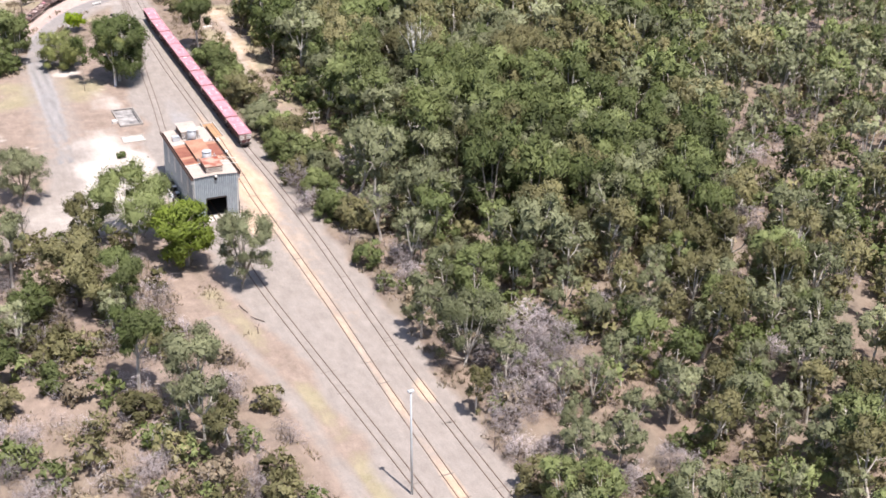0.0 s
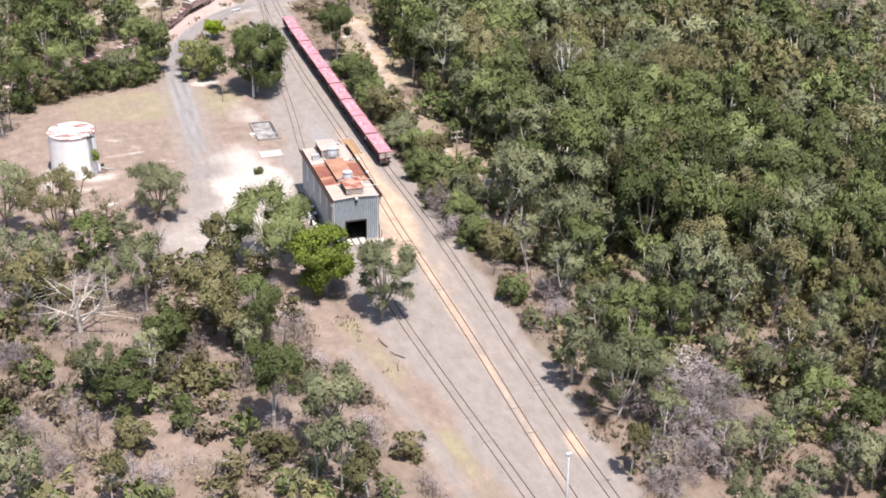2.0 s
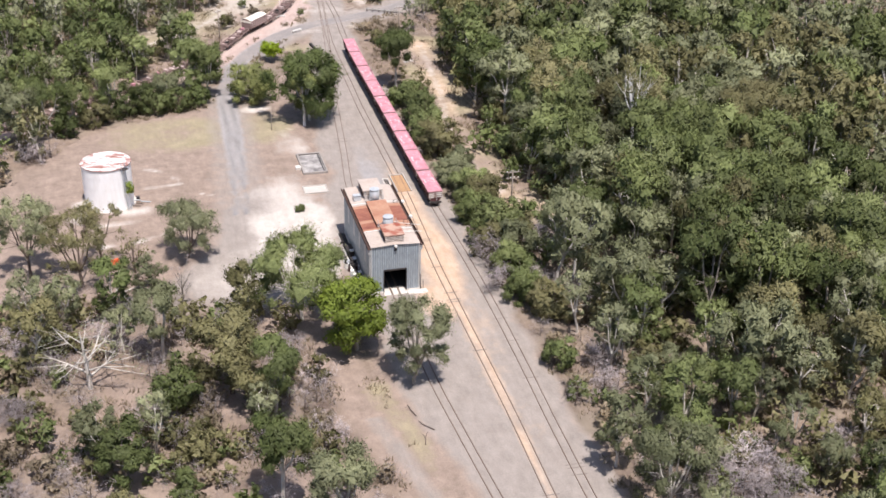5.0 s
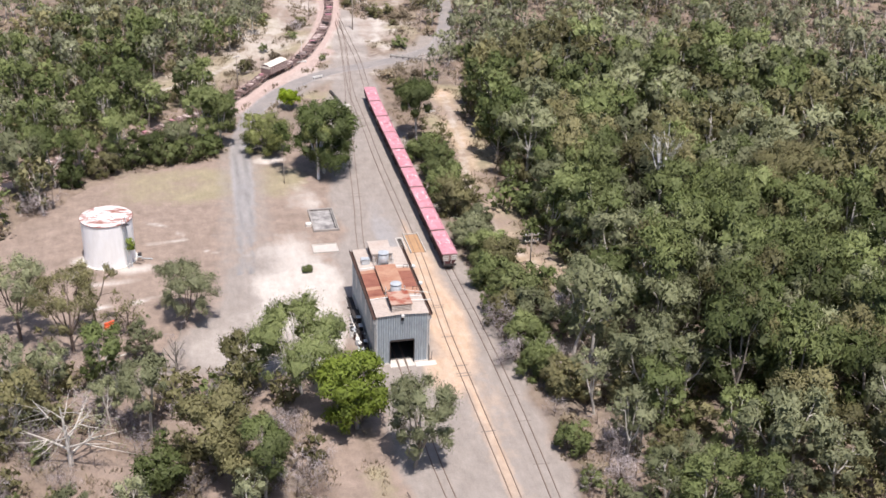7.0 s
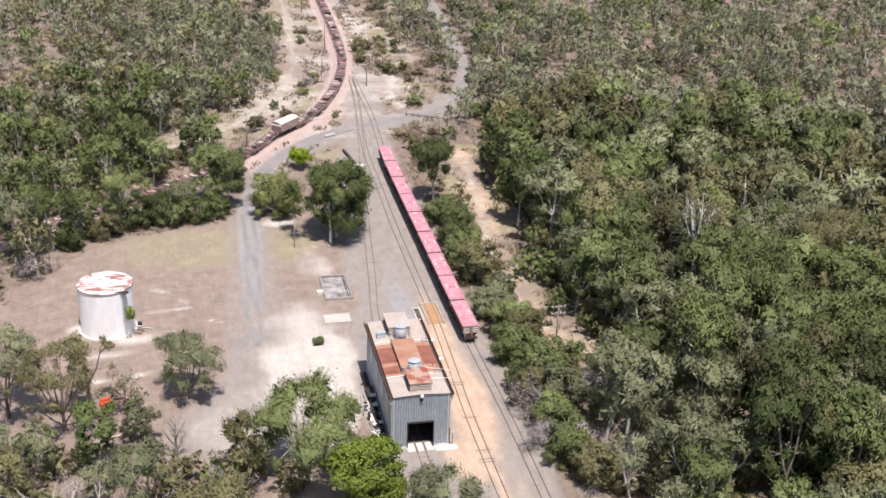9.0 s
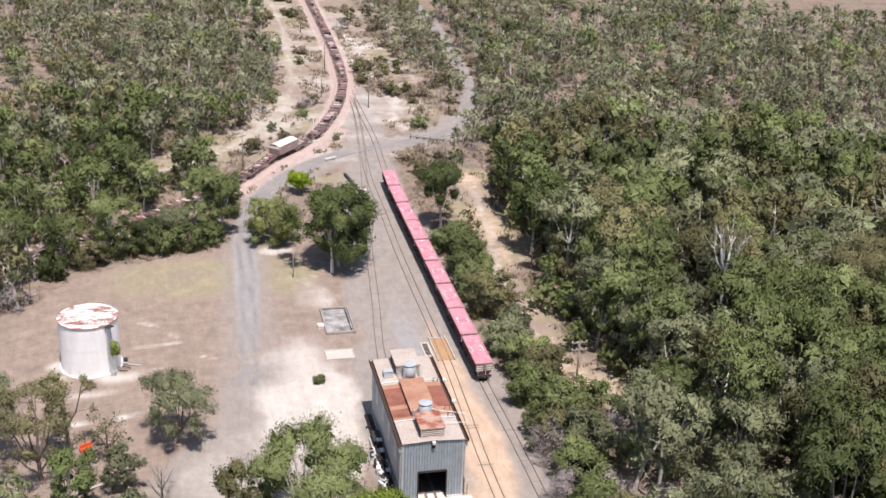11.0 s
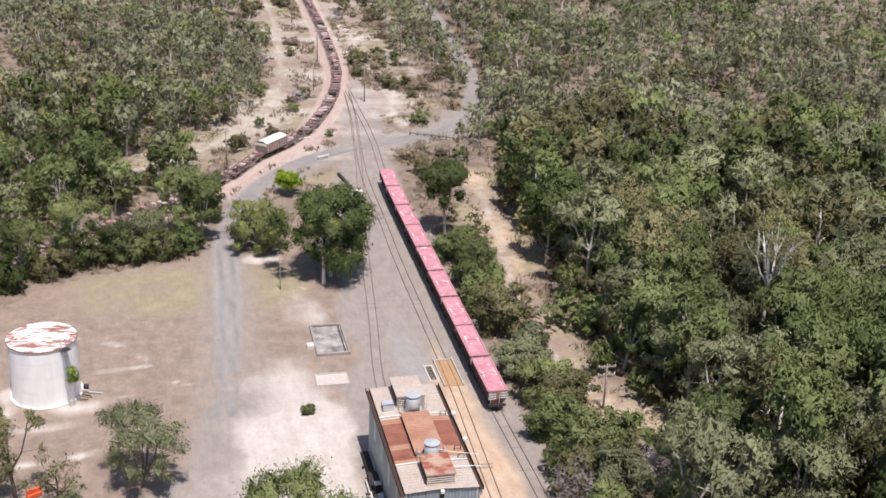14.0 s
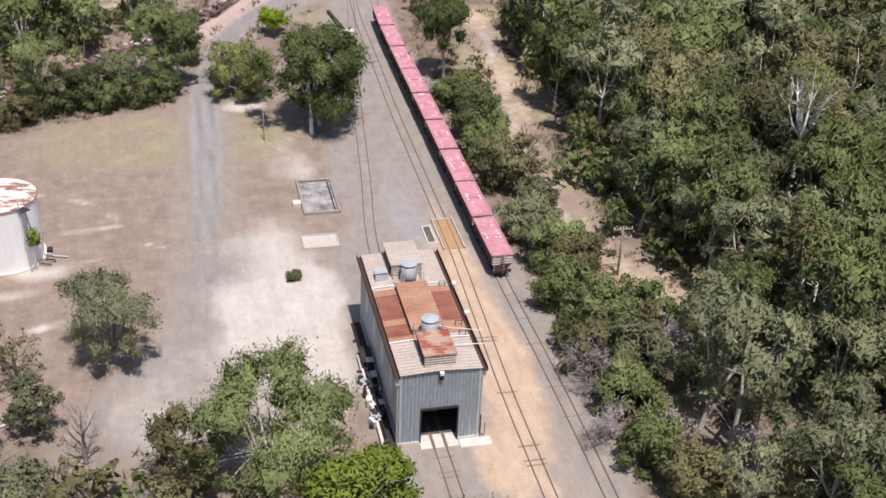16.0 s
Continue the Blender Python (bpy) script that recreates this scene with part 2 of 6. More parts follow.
class Shape:
    """Collects faces of one part."""

    def __init__(self):
        self.v, self.f = [], []

    def add(self, verts, faces):
        o = len(self.v)
        self.v += [tuple(p) for p in verts]
        self.f += [tuple(i + o for i in q) for q in faces]
        return self

    def box(self, x0, y0, z0, x1, y1, z1, bev=0.0, m=None):
        if bev:
            bm = bmesh.new()
            bmesh.ops.create_cube(bm, size=1, matrix=Matrix.Translation(((x0 + x1) / 2, (y0 + y1) / 2, (z0 + z1) / 2)) @ Matrix.Diagonal((x1 - x0, y1 - y0, z1 - z0, 1)))
            bmesh.ops.bevel(bm, geom=bm.edges[:], offset=bev, segments=1, affect="EDGES")
            vs, fs = [v.co.copy() for v in bm.verts], [[v.index for v in f.verts] for f in bm.faces]
            bm.free()
        else:
            vs = [Vector(p) for p in ((x0, y0, z0), (x1, y0, z0), (x1, y1, z0), (x0, y1, z0), (x0, y0, z1), (x1, y0, z1), (x1, y1, z1), (x0, y1, z1))]
            fs = [(3, 2, 1, 0), (4, 5, 6, 7), (0, 1, 5, 4), (1, 2, 6, 5), (2, 3, 7, 6), (3, 0, 4, 7)]
        if m is not None:
            vs = [m @ v for v in vs]
        return self.add(vs, fs)

    def tube(self, pts, radii, sides=8, caps=True):
        pts = [Vector(p) for p in pts]
        if not isinstance(radii, (list, tuple)):
            radii = [radii] * len(pts)
        vs, fs = [], []
        for i, p in enumerate(pts):
            d = (pts[min(i + 1, len(pts) - 1)] - pts[max(i - 1, 0)]).normalized()
            a = d.orthogonal().normalized() if abs(d.z) < 0.95 else Vector((1, 0, 0))
            a = (a - d * a.dot(d)).normalized()
            b = d.cross(a)
            for k in range(sides):
                w = 2 * math.pi * k / sides
                vs.append(p + (a * math.cos(w) + b * math.sin(w)) * radii[i])
        for i in range(len(pts) - 1):
            for k in range(sides):
                k2 = (k + 1) % sides
                fs.append((i * sides + k, i * sides + k2, (i + 1) * sides + k2, (i + 1) * sides + k))
        if caps:
            fs.append(tuple(range(sides))[::-1])
            fs.append(tuple((len(pts) - 1) * sides + k for k in range(sides)))
        return self.add(vs, fs)

    def mesh(self, name, mat, smooth=False):
        me = bpy.data.meshes.new(name)
        me.from_pydata(self.v, [], self.f)
        me.materials.append(mat)
        if smooth:
            me.polygons.foreach_set("use_smooth", [True] * len(me.polygons))
        me.update()
        return me


def part(name, shape, mat, parent=None, label="", smooth=False, m=None):
    ob = new(name, shape.mesh(name, mat, smooth) if isinstance(shape, Shape) else shape)
    if parent is not None:
        ob.parent = parent
    if m is not None:
        ob.matrix_basis = m
    return tagged(ob, label)


def thing(name, label, category, group="", m=None, kind=""):
    ob = new(name)
    ob.empty_display_size = 0.3
    if m is not None:
        ob.matrix_basis = m
    return tagged(ob, label, category, group, kind)


def resample(pts, step):
    """A smooth curve through the points, at even steps."""
    p = np.array(pts, float)
    out = []
    for i in range(len(p) - 1):
        a, b, c, d = p[max(i - 1, 0)], p[i], p[i + 1], p[min(i + 2, len(p) - 1)]
        for s in np.linspace(0, 1, 40, endpoint=False):
            out.append(0.5 * (2 * b + (c - a) * s + (2 * a - 5 * b + 4 * c - d) * s ** 2 + (3 * b - 3 * c + d - a) * s ** 3))
    out.append(p[-1])
    q = np.array(out)
    s = np.concatenate([[0], np.cumsum(np.hypot(*np.diff(q, axis=0).T))])
    u = np.arange(0, s[-1], step)
    return np.stack([np.interp(u, s, q[:, 0]), np.interp(u, s, q[:, 1])], 1)


def sides_of(line, off):
    d = np.gradient(line, axis=0)
    d /= np.linalg.norm(d, axis=1)[:, None]
    return line + np.stack([d[:, 1], -d[:, 0]], 1) * off


def near(X, Y, line):
    """Distance of the points X, Y from a line."""
    best = np.full(X.shape, 1e9)
    for (ax, ay), (bx, by) in zip(line[:-1], line[1:]):
        dx, dy = bx - ax, by - ay
        s = np.clip(((X - ax) * dx + (Y - ay) * dy) / (dx * dx + dy * dy + 1e-9), 0, 1)
        best = np.minimum(best, np.hypot(X - ax - s * dx, Y - ay - s * dy))
    return best


def inside(X, Y, poly):
    hit = np.zeros(X.shape, bool)
    for (ax, ay), (bx, by) in zip(poly, poly[1:] + poly[:1]):
        if ay != by:
            hit ^= ((ay > Y) != (by > Y)) & (X < (bx - ax) * (Y - ay) / (by - ay) + ax)
    return hit


# ---------------------------------------------------------------- plan
SHED_TRACK = [(22, -300), (12, -200), (7, -140), (3.4, -90), (1.5, -57), (0.4, -38), (-0.3, -22), (0, -6), (0, 22), (0.3, 36), (2.3, 52.5), (4.3, 70), (6.3, 86), (10.2, 114), (12.6, 134), (14.5, 152), (15.6, 168)]
MID_TRACK = [(22.5, -300), (12.4, -200), (7.5, -140), (6.6, -90), (6.8, -58), (7.5, -33), (7.8, -8), (8.0, 6), (8.6, 20), (9.1, 33), (9.3, 54), (9.5, 72), (10.0, 88), (10.6, 110), (12.2, 128), (14.2, 146), (15.6, 166)]
RIGHT_TRACK = [(27, -300), (17.5, -200), (13, -140), (11.6, -90), (11.3, -59.5), (11.8, -38), (12.4, -24), (12.9, -8), (13.0, 9), (12.8, 28), (13.0, 60), (13.4, 98), (14.3, 112), (15.6, 132), (15.9, 150), (16.1, 174)]
MAIN_TRACK = [(-110, 44), (-70, 66), (-42.3, 83.2), (-29.6, 93.4), (-14.9, 109.4), (-7.9, 120.5), (-0.6, 129.8), (5.3, 141), (11.3, 159), (15.0, 178), (16.6, 199), (17.5, 227), (18.1, 263), (19, 330), (24, 420)]
ROAD = [(-30, 4), (-23, 12), (-19.6, 24), (-17.9, 42), (-16.9, 59), (-16.3, 73), (-15.3, 86), (-10.5, 104), (-1.2, 118), (7.8, 125.5), (18.6, 130), (27.7, 134), (36.5, 142), (43, 160), (47, 180), (50.7, 221), (52, 257), (50, 330), (40, 420)]
BUSH_TRACK = [(-60, 112), (-36, 116), (-21.4, 124), (-9.7, 141), (-1, 160), (3.7, 194), (6.2, 252), (4, 330)]
PATH_EAST = [(30, 108), (28.4, 91), (26.7, 74), (23.8, 59), (24, 46), (24.2, 36), (26.4, 27), (31, 17)]
VERGE_TRACK = [(-13, -8), (-10, -28), (-6.4, -45), (-5, -60), (-4, -90), (-2, -140), (5, -210), (14, -300)]
YARD = [(-62, 40), (-55, 54), (-48.4, 61), (-44.4, 67), (-37.6, 72), (-29.5, 75), (-21, 77), (-17.5, 80), (-11, 79), (-7, 84), (-2, 96), (3, 112), (9, 122), (16, 112), (15.6, 30), (15.4, -20), (15, -45), (13.4, -60), (14.5, -90), (17, -140), (22, -210), (31, -300), (14, -300), (5, -210), (-1, -140), (-2.5, -90), (-4.5, -52), (-6.5, -30), (-8, -10), (-12, -2), (-22, 1), (-30, 5), (-40, 8), (-62, 10)]
SAND = [(-17.5, 17), (-16, 27), (-12.5, 33), (-7.5, 33.5), (-5.2, 28), (-4.8, 8), (-8, 5), (-14, 9)]

# ---------------------------------------------------------------- ground: one sheet to the horizon


def axis(lo, hi, step, far):
    core = list(np.arange(lo, hi + step / 2, step))
    out, s, a, b = [], step, core[0], core[-1]
    left, right = [], []
    while a > -far or b < far:
        s *= 1.35
        a, b = a - s, b + s
        left.append(a)
        right.append(b)
    return np.array(left[::-1] + core + right)


def build_ground():
    gx, gy = axis(-64, 70, 0.9, 4000), axis(-112, 262, 0.9, 4000)
    X, Y = np.meshgrid(gx, gy)
    nx, ny = len(gx), len(gy)
    rng = np.random.default_rng(5)

    def soft(d, w, edge):
        return np.clip((w - d) / edge + 0.5, 0, 1)

    def wobble(scale, k):
        g = rng.random((60, 60))
        u, v = (X / scale + k) % 59, (Y / scale + 3 * k) % 59
        i, j = u.astype(int), v.astype(int)
        a, b = u - i, v - j
        return (g[j, i] * (1 - a) + g[j, i + 1] * a) * (1 - b) + (g[j + 1, i] * (1 - a) + g[j + 1, i + 1] * a) * b - 0.5

    def blur(a, times=6):
        a = a.astype(float)
        for _ in range(times):
            a[1:-1, 1:-1] = (a[1:-1, 1:-1] * 2 + a[:-2, 1:-1] + a[2:, 1:-1] + a[1:-1, :-2] + a[1:-1, 2:]) / 6
        return a

    w1, w2 = wobble(6.0, 7.3), wobble(2.2, 3.1)
    w3 = wobble(5.0, 9.2)
    Xw, Yw = X + 2.2 * w1 + 0.9 * w2, Y + 2.2 * wobble(6.0, 2.7)
    lines = {k: resample(v, 3.0) for k, v in dict(s=SHED_TRACK, m=MID_TRACK, r=RIGHT_TRACK, n=MAIN_TRACK, road=ROAD, bush=BUSH_TRACK, path=PATH_EAST, verge=VERGE_TRACK).items()}
    d = {k: near(X, Y, v) for k, v in lines.items()}
    yard = inside(Xw, Yw, YARD).astype(float)
    corridor = inside(Xw, Yw, [(14, -300), (5, -210), (-0.5, -140), (-0.6, -57), (-3.6, -30), (-5.5, -16), (-5, 0), (-5.5, 20), (-4.5, 36), (-1.5, 42), (-1, 60), (1, 75), (4, 100), (7, 118), (12, 150), (15, 176), (20, 176), (19.5, 150), (16.5, 120), (16.2, 60), (15.6, 20), (15.6, -20), (15.0, -45), (13.6, -60), (14.5, -90), (17, -140), (22, -210), (31, -300)]).astype(float)
    corridor = blur(corridor, 4)
    gravel = np.maximum(corridor, 0.55 * soft(d["road"], 5.0, 4.0) * (Y < 90))
    gravel = np.maximum(gravel, 0.9 * soft(d["road"], 5.5, 4.0) * (Y > 100) * (Y < 150) * (0.9 + 0.8 * w1))
    gravel = np.maximum(gravel, 0.95 * blur(inside(X + 4 * w1 + 2 * w2, Y + 4 * w3, [(-33, 8), (-23, 0), (-12, -1), (-7, 4), (-5, 30), (-13, 40), (-20, 38), (-23, 20)]), 5))
    gravel = np.maximum(gravel, 0.8 * soft(d["verge"], 1.3, 1.6) * (Y < -30) * (0.9 + 0.8 * w1))
    rust = np.clip(soft(d["m"], 0.7, 0.7) * (0.66 + 0.9 * w1 + 0.4 * w3) * (Y < 46) * (Y > -100), 0, 1)
    rust = np.maximum(rust, 1.0 * soft(np.hypot((X - 8.0) / 3.4, (Y - 16) / 22), 1.0, 0.9) * (0.92 + 1.0 * w1))
    rust = np.maximum(rust, 0.5 * soft(np.hypot((X - 9.0) / 3.0, (Y + 14) / 34), 1.0, 0.9) * (0.7 + 1.4 * w1))
    rust = np.maximum(rust, 0.8 * soft(np.hypot((X - 5.5) / 3.0, (Y + 4) / 6), 1.0, 0.8))
    rust = np.maximum(rust, soft(np.hypot((X - 11.3) / 0.8, (Y + 58) / 3), 1.0, 0.8))
    rust = np.maximum(rust, 0.62 * soft(d["path"], 3.0, 3.0) * (0.75 + 1.2 * w3))
    sand = np.maximum(blur(inside(X + 7 * w1 + 3 * w2, Y + 6 * w3 + 3 * w2, SAND) * 1.0, 3) * (0.95 + 0.9 * w2), soft(np.hypot((X + 7) / 3.2, (Y - 55) / 9), 1, 0.8) * (0.35 + 1.2 * w1))
    sand = np.maximum(sand, 0.75 * soft(np.hypot((X + 13) / 8.5, (Y - 27) / 21), 1, 0.8) * (0.62 + 1.3 * w3))
    sand = np.maximum(sand, 0.7 * soft(np.hypot((X + 40) / 7.5, (Y - 36) / 6.5), 1.0, 0.35) * (0.6 + 1.6 * w2))
    sand = np.maximum(sand, soft(np.abs(np.hypot((X + 40) / 14, (Y - 38) / 15) - 1), 0.05, 0.1) * (0.4 + 1.8 * w2) * (X > -42))
    sand = np.maximum(sand, 0.8 * soft(np.hypot((X + 11) / 3, (Y - 75.5) / 2), 1, 0.7))
    sand = np.maximum(sand, soft(near(X + 3 * w2, Y + 5 * w3, [(21.8, 204), (22.8, 191), (24.6, 178), (25.4, 164), (22.6, 148)]), 1.5, 2.2) * (0.85 + 0.8 * w1))
    sand = np.maximum(sand, 0.48 * soft(d["n"], 22, 8) * (Y > 120) * (0.7 + 1.4 * w3))
    for ln in ([(23, 244), (25.2, 216), (33, 214.5)], [(30.5, 260), (24, 246)]):
        sand = np.maximum(sand, soft(near(X, Y, ln), 1.6, 1.6) * (0.75 + 1.2 * w1))
    sand = np.maximum(sand, 0.55 * soft(d["bush"], 0.9, 1.4) * (0.9 + 0.6 * w1))
    sand = np.maximum(sand, 0.42 * soft(d["path"], 1.0, 1.2) + 0.3 * w2 * (d["path"] < 2))
    sand = np.maximum(sand, soft(np.hypot((X - 66) / 3, (Y - 140) / 14), 1, 0.6) * 0.8)
    sand = np.maximum(sand, 0.46 * blur(inside(X + 4 * w1, Y + 4 * w3, [(-31, 7), (-22, 1), (-12, -1), (-6, 3), (-5, 20), (-17, 22), (-24, 16)]), 6) * (0.85 + 0.8 * w3))
    for ln in ([(-36, 43), (-30, 43.4), (-23, 44.5)], [(-34, 35.5), (-29, 37)], [(-33, 39), (-26, 40), (-22.5, 38)]):
        sand = np.maximum(sand, soft(near(X, Y, ln), 0.4, 1.0) * (0.5 + 1.1 * w2))
    grass = np.clip(1.0 * soft(np.hypot((X + 28) / 12, (Y - 66) / 8), 1, 0.6) * (0.72 + 1.0 * w1), 0, 1)
    grass = np.maximum(grass, soft(np.hypot((X + 10) / 5, (Y - 66) / 9), 1, 0.6) * (0.45 + 1.1 * w1))
    grass = np.maximum(grass, soft(near(X, Y, [(-8, -24), (-3.2, -48), (-1.8, -70), (-1, -120)]), 1.7, 2.2) * (0.55 + 1.3 * w1))
    grass = np.maximum(grass, 0.70 * soft(d["n"], 24, 10) * (Y > 108) * (0.6 + 1.6 * w1))
    grass = np.maximum(grass, 0.95 * soft(d["path"], 6, 4) * (0.55 + 1.3 * w3))
    grey = soft(d["road"], 1.9, 1.6) * (1.0 + 0.4 * w1) * np.clip((Y - 22) / 42, 0.05, 1)
    grey = np.maximum(grey, 0.75 * soft(np.hypot((X - 5.5) / 2.4, (Y - 42) / 12), 1, 0.7) * (0.6 + 1.4 * w1))
    pink = soft(d["n"], 3.1, 1.2)
    pink = np.maximum(pink, soft(near(X, Y, [(-16, 103), (-6, 116), (3, 128), (9, 141)]), 2.2, 1.6) * 0.9)
    dirt = np.maximum(yard * 0.95, 0.9 * soft(d["verge"], 3.2, 2.5))
    dirt = np.maximum(dirt, soft(d["path"], 4.5, 3) * (0.8 + 0.8 * w1))
    dirt = np.maximum(dirt, soft(d["bush"], 5, 5) * 0.85)
    dirt = np.maximum(dirt, soft(d["n"], 14, 8) * 0.8 * (Y > 95))
    dirt = np.maximum(dirt, np.clip(0.42 + 1.3 * w1 + 0.8 * w3, 0, 0.9) * (Y < 8) * (X < -6))
    wheel = np.zeros(X.shape)
    for off in (-0.85, 0.85):
        wheel = np.maximum(wheel, soft(near(X, Y, sides_of(lines["road"], off)), 0.5, 0.6) * (0.62 + 0.8 * w1) * (Y > 30) * (Y < 100))
    Z = -0.02 + 0.05 * w2 * (1 - np.maximum(corridor, yard)) + 0.55 * (1 - np.maximum(corridor, yard)) * np.clip(w1 + 0.1, 0, 1) * (d["n"] > 6) * (d["road"] > 5)
    Z -= 0.9 * soft(near(X, Y, [(-60, 100), (-34, 103), (-16, 122), (-2, 146)]), 2.0, 3.0)
    me = bpy.data.meshes.new("ground")
    me.vertices.add(nx * ny)
    me.vertices.foreach_set("co", np.stack([X, Y, Z], -1).astype(np.float32).ravel())
    i = (np.arange(ny - 1)[:, None] * nx + np.arange(nx - 1)[None]).ravel()
    q = np.stack([i, i + 1, i + nx + 1, i + nx], 1).astype(np.int32)
    me.loops.add(q.size)
    me.loops.foreach_set("vertex_index", q.ravel())
    me.polygons.add(len(q))
    me.polygons.foreach_set("loop_start", np.arange(0, q.size, 4, dtype=np.int32))
    me.polygons.foreach_set("use_smooth", np.ones(len(q), bool))
    me.update(calc_edges=True)
    for key, chans in (("cover_a", (gravel, rust, sand, grass)), ("cover_b", (grey, pink, dirt, wheel))):
        at = me.color_attributes.new(key, "FLOAT_COLOR", "POINT")
        at.data.foreach_set("color", np.clip(np.stack(chans, -1), 0, 1).astype(np.float32).ravel())
    me.materials.append(GROUND)
    return tagged(new("ground", me), "pale dry gravel yard and dusty bush soil", "ground", kind="structure")


build_ground()

# ---------------------------------------------------------------- railway tracks


def railway(name, pts, label, lift=0.0, every=0.66, y0=-300, y1=330):
    line = resample(pts, 1.0)
    line = line[(line[:, 1] > y0) & (line[:, 1] < y1)]
    track = thing(name, label, "railway track", "railway tracks", kind="structure")
    for side in (-0.555, 0.555):
        s = Shape()
        e = sides_of(line, side)
        prof = [(-0.07, 0.0), (0.07, 0.0), (0.035, 0.05), (0.04, 0.13), (-0.04, 0.13), (-0.035, 0.05)]
        a, b = sides_of(line, side - 1), e
        n = e - a
        vs = [(x + nx_ * o, y + ny_ * o, (0.03 + lift if lift else -0.045) + h) for (x, y), (nx_, ny_) in zip(e, n) for o, h in prof]
        k = len(prof)
        fs = [(i * k + j, i * k + (j + 1) % k, (i + 1) * k + (j + 1) % k, (i + 1) * k + j) for i in range(len(e) - 1) for j in range(k)]
        part("rail", s.add(vs, fs), RUST_RAIL, track)
    sl = Shape()
    rnd = random.Random(len(pts))
    fine = resample([tuple(p) for p in line[::4]], every)
    g = np.gradient(fine, axis=0)
    for (x, y), (dx, dy) in zip(fine, g):
        m = pose(x, y, rnd.uniform(-0.090, -0.063) if lift == 0 else lift + rnd.uniform(-0.05, 0.0), 0, 0, math.degrees(math.atan2(dy, dx)) - 90 + rnd.uniform(-2, 2))
        sl.box(-1.0 + rnd.uniform(-.08, .08), -0.11, -0.08, 1.0 + rnd.uniform(-.08, .08), 0.11, 0.045, 0, m)
    tagged(part("sleepers", sl, SLEEPER, track, "grey timber sleepers half sunk in gravel"), kind="stuff")
    return line


railway("railway_track", SHED_TRACK, "rusty siding rails sunk in gravel, running through the shed")
railway("railway_track", MID_TRACK, "rusty siding rails stained orange with spilt ore dust")
railway("railway_track", RIGHT_TRACK, "rusty siding rails beneath a line of pink hopper wagons")
main_line = railway("railway_track", MAIN_TRACK, "curved main line rails on a pink ballast bed", 0.30, y0=30, y1=400)


def ballast():
    line = resample(MAIN_TRACK, 1.5)
    rnd = random.Random(3)
    s = Shape()
    prof = [(-2.6, -0.1), (-1.45, 0.29), (1.45, 0.29), (2.6, -0.1)]
    vs, fs = [], []
    es = [sides_of(line, o) for o, _ in prof]
    for i in range(len(line)):
        for j, (o, h) in enumerate(prof):
            vs.append((es[j][i][0] + rnd.uniform(-.15, .15), es[j][i][1] + rnd.uniform(-.15, .15), h + (rnd.uniform(-.04, .0))))
    for i in range(len(line) - 1):
        for j in range(3):
            fs.append((i * 4 + j, i * 4 + j + 1, i * 4 + j + 5, i * 4 + j + 4))
    mat = surface("pink_ballast_stone", (0.47, 0.362, 0.322), (0.38, 0.29, 0.258), 0.95, scale=0.4, fine=6, bump=0.6)
    tagged(part("ballast_bed", s.add(vs, fs), mat), "pink stone ballast shoulder under the main line", "ballast", kind="structure")


ballast()


def ribbon(name, pts, half, z, mat, label, y0, y1, rag=0.45):
    line = resample(pts, 1.0)
    line = line[(line[:, 1] > y0) & (line[:, 1] < y1)]
    rnd = random.Random(11)
    l, r = sides_of(line, -half), sides_of(line, half)
    s, vs = Shape(), []
    for i in range(len(line)):
        a, b = rnd.uniform(-rag, rag), rnd.uniform(-rag, rag)
        for p, q in ((l[i], a), (line[i], 0), (r[i], b)):
            vs.append((p[0] + q, p[1], z + (0.03 if p is line[i] else 0)))
    fs = [(i * 3 + j, i * 3 + j + 1, i * 3 + j + 4, i * 3 + j + 3) for i in range(len(line) - 1) for j in (0, 1)]
    return tagged(part(name, s.add(vs, fs), mat), label, "road", kind="structure")


ROAD_SEAL = surface("worn_grey_seal", (0.245, 0.225, 0.215), (0.320, 0.285, 0.262), 0.9, scale=0.25, fine=5, amount=0.9)
ribbon("road", ROAD, 1.55, 0.045, ROAD_SEAL, "worn grey sealed access road with dusty edges", 84, 400)

# ---------------------------------------------------------------- locomotive shed
SW, SL, SH = 3.62, 20.0, 7.75     # half width, length, eaves height


def corrugated(x0, y0, x1, y1, z0, z1, pitch=0.3, depth=0.05, out=(0, 0), top=None):
    """A ribbed sheet wall from one corner to another; top(u) gives its upper edge."""
    n = max(2, int(math.hypot(x1 - x0, y1 - y0) / pitch)) * 4
    s, vs = Shape(), []
    for i in range(n + 1):
        u = i / n
        o = depth if (i % 4) in (1, 2) else 0.0
        x, y = x0 + (x1 - x0) * u + out[0] * o, y0 + (y1 - y0) * u + out[1] * o
        vs += [(x, y, z0), (x, y, top(u) if top else z1)]
    return s.add(vs, [(2 * i, 2 * i + 2, 2 * i + 3, 2 * i + 1) for i in range(n)])


def roof_sheet(x0, x1, y0, y1, z0, z1, pitch=0.42, depth=0.045):
    """Ribbed roof sheet whose ribs run down the slope from x0 to x1."""
    n = max(2, int((y1 - y0) / pitch)) * 4
    s, vs = Shape(), []
    for i in range(n + 1):
        y = y0 + (y1 - y0) * i / n
        o = depth if (i % 4) in (1, 2) else 0.0
        vs += [(x0, y, z0 + o), (x1, y, z1 + o)]
    return s.add(vs, [(2 * i, 2 * i + 1, 2 * i + 3, 2 * i + 2) for i in range(n)])


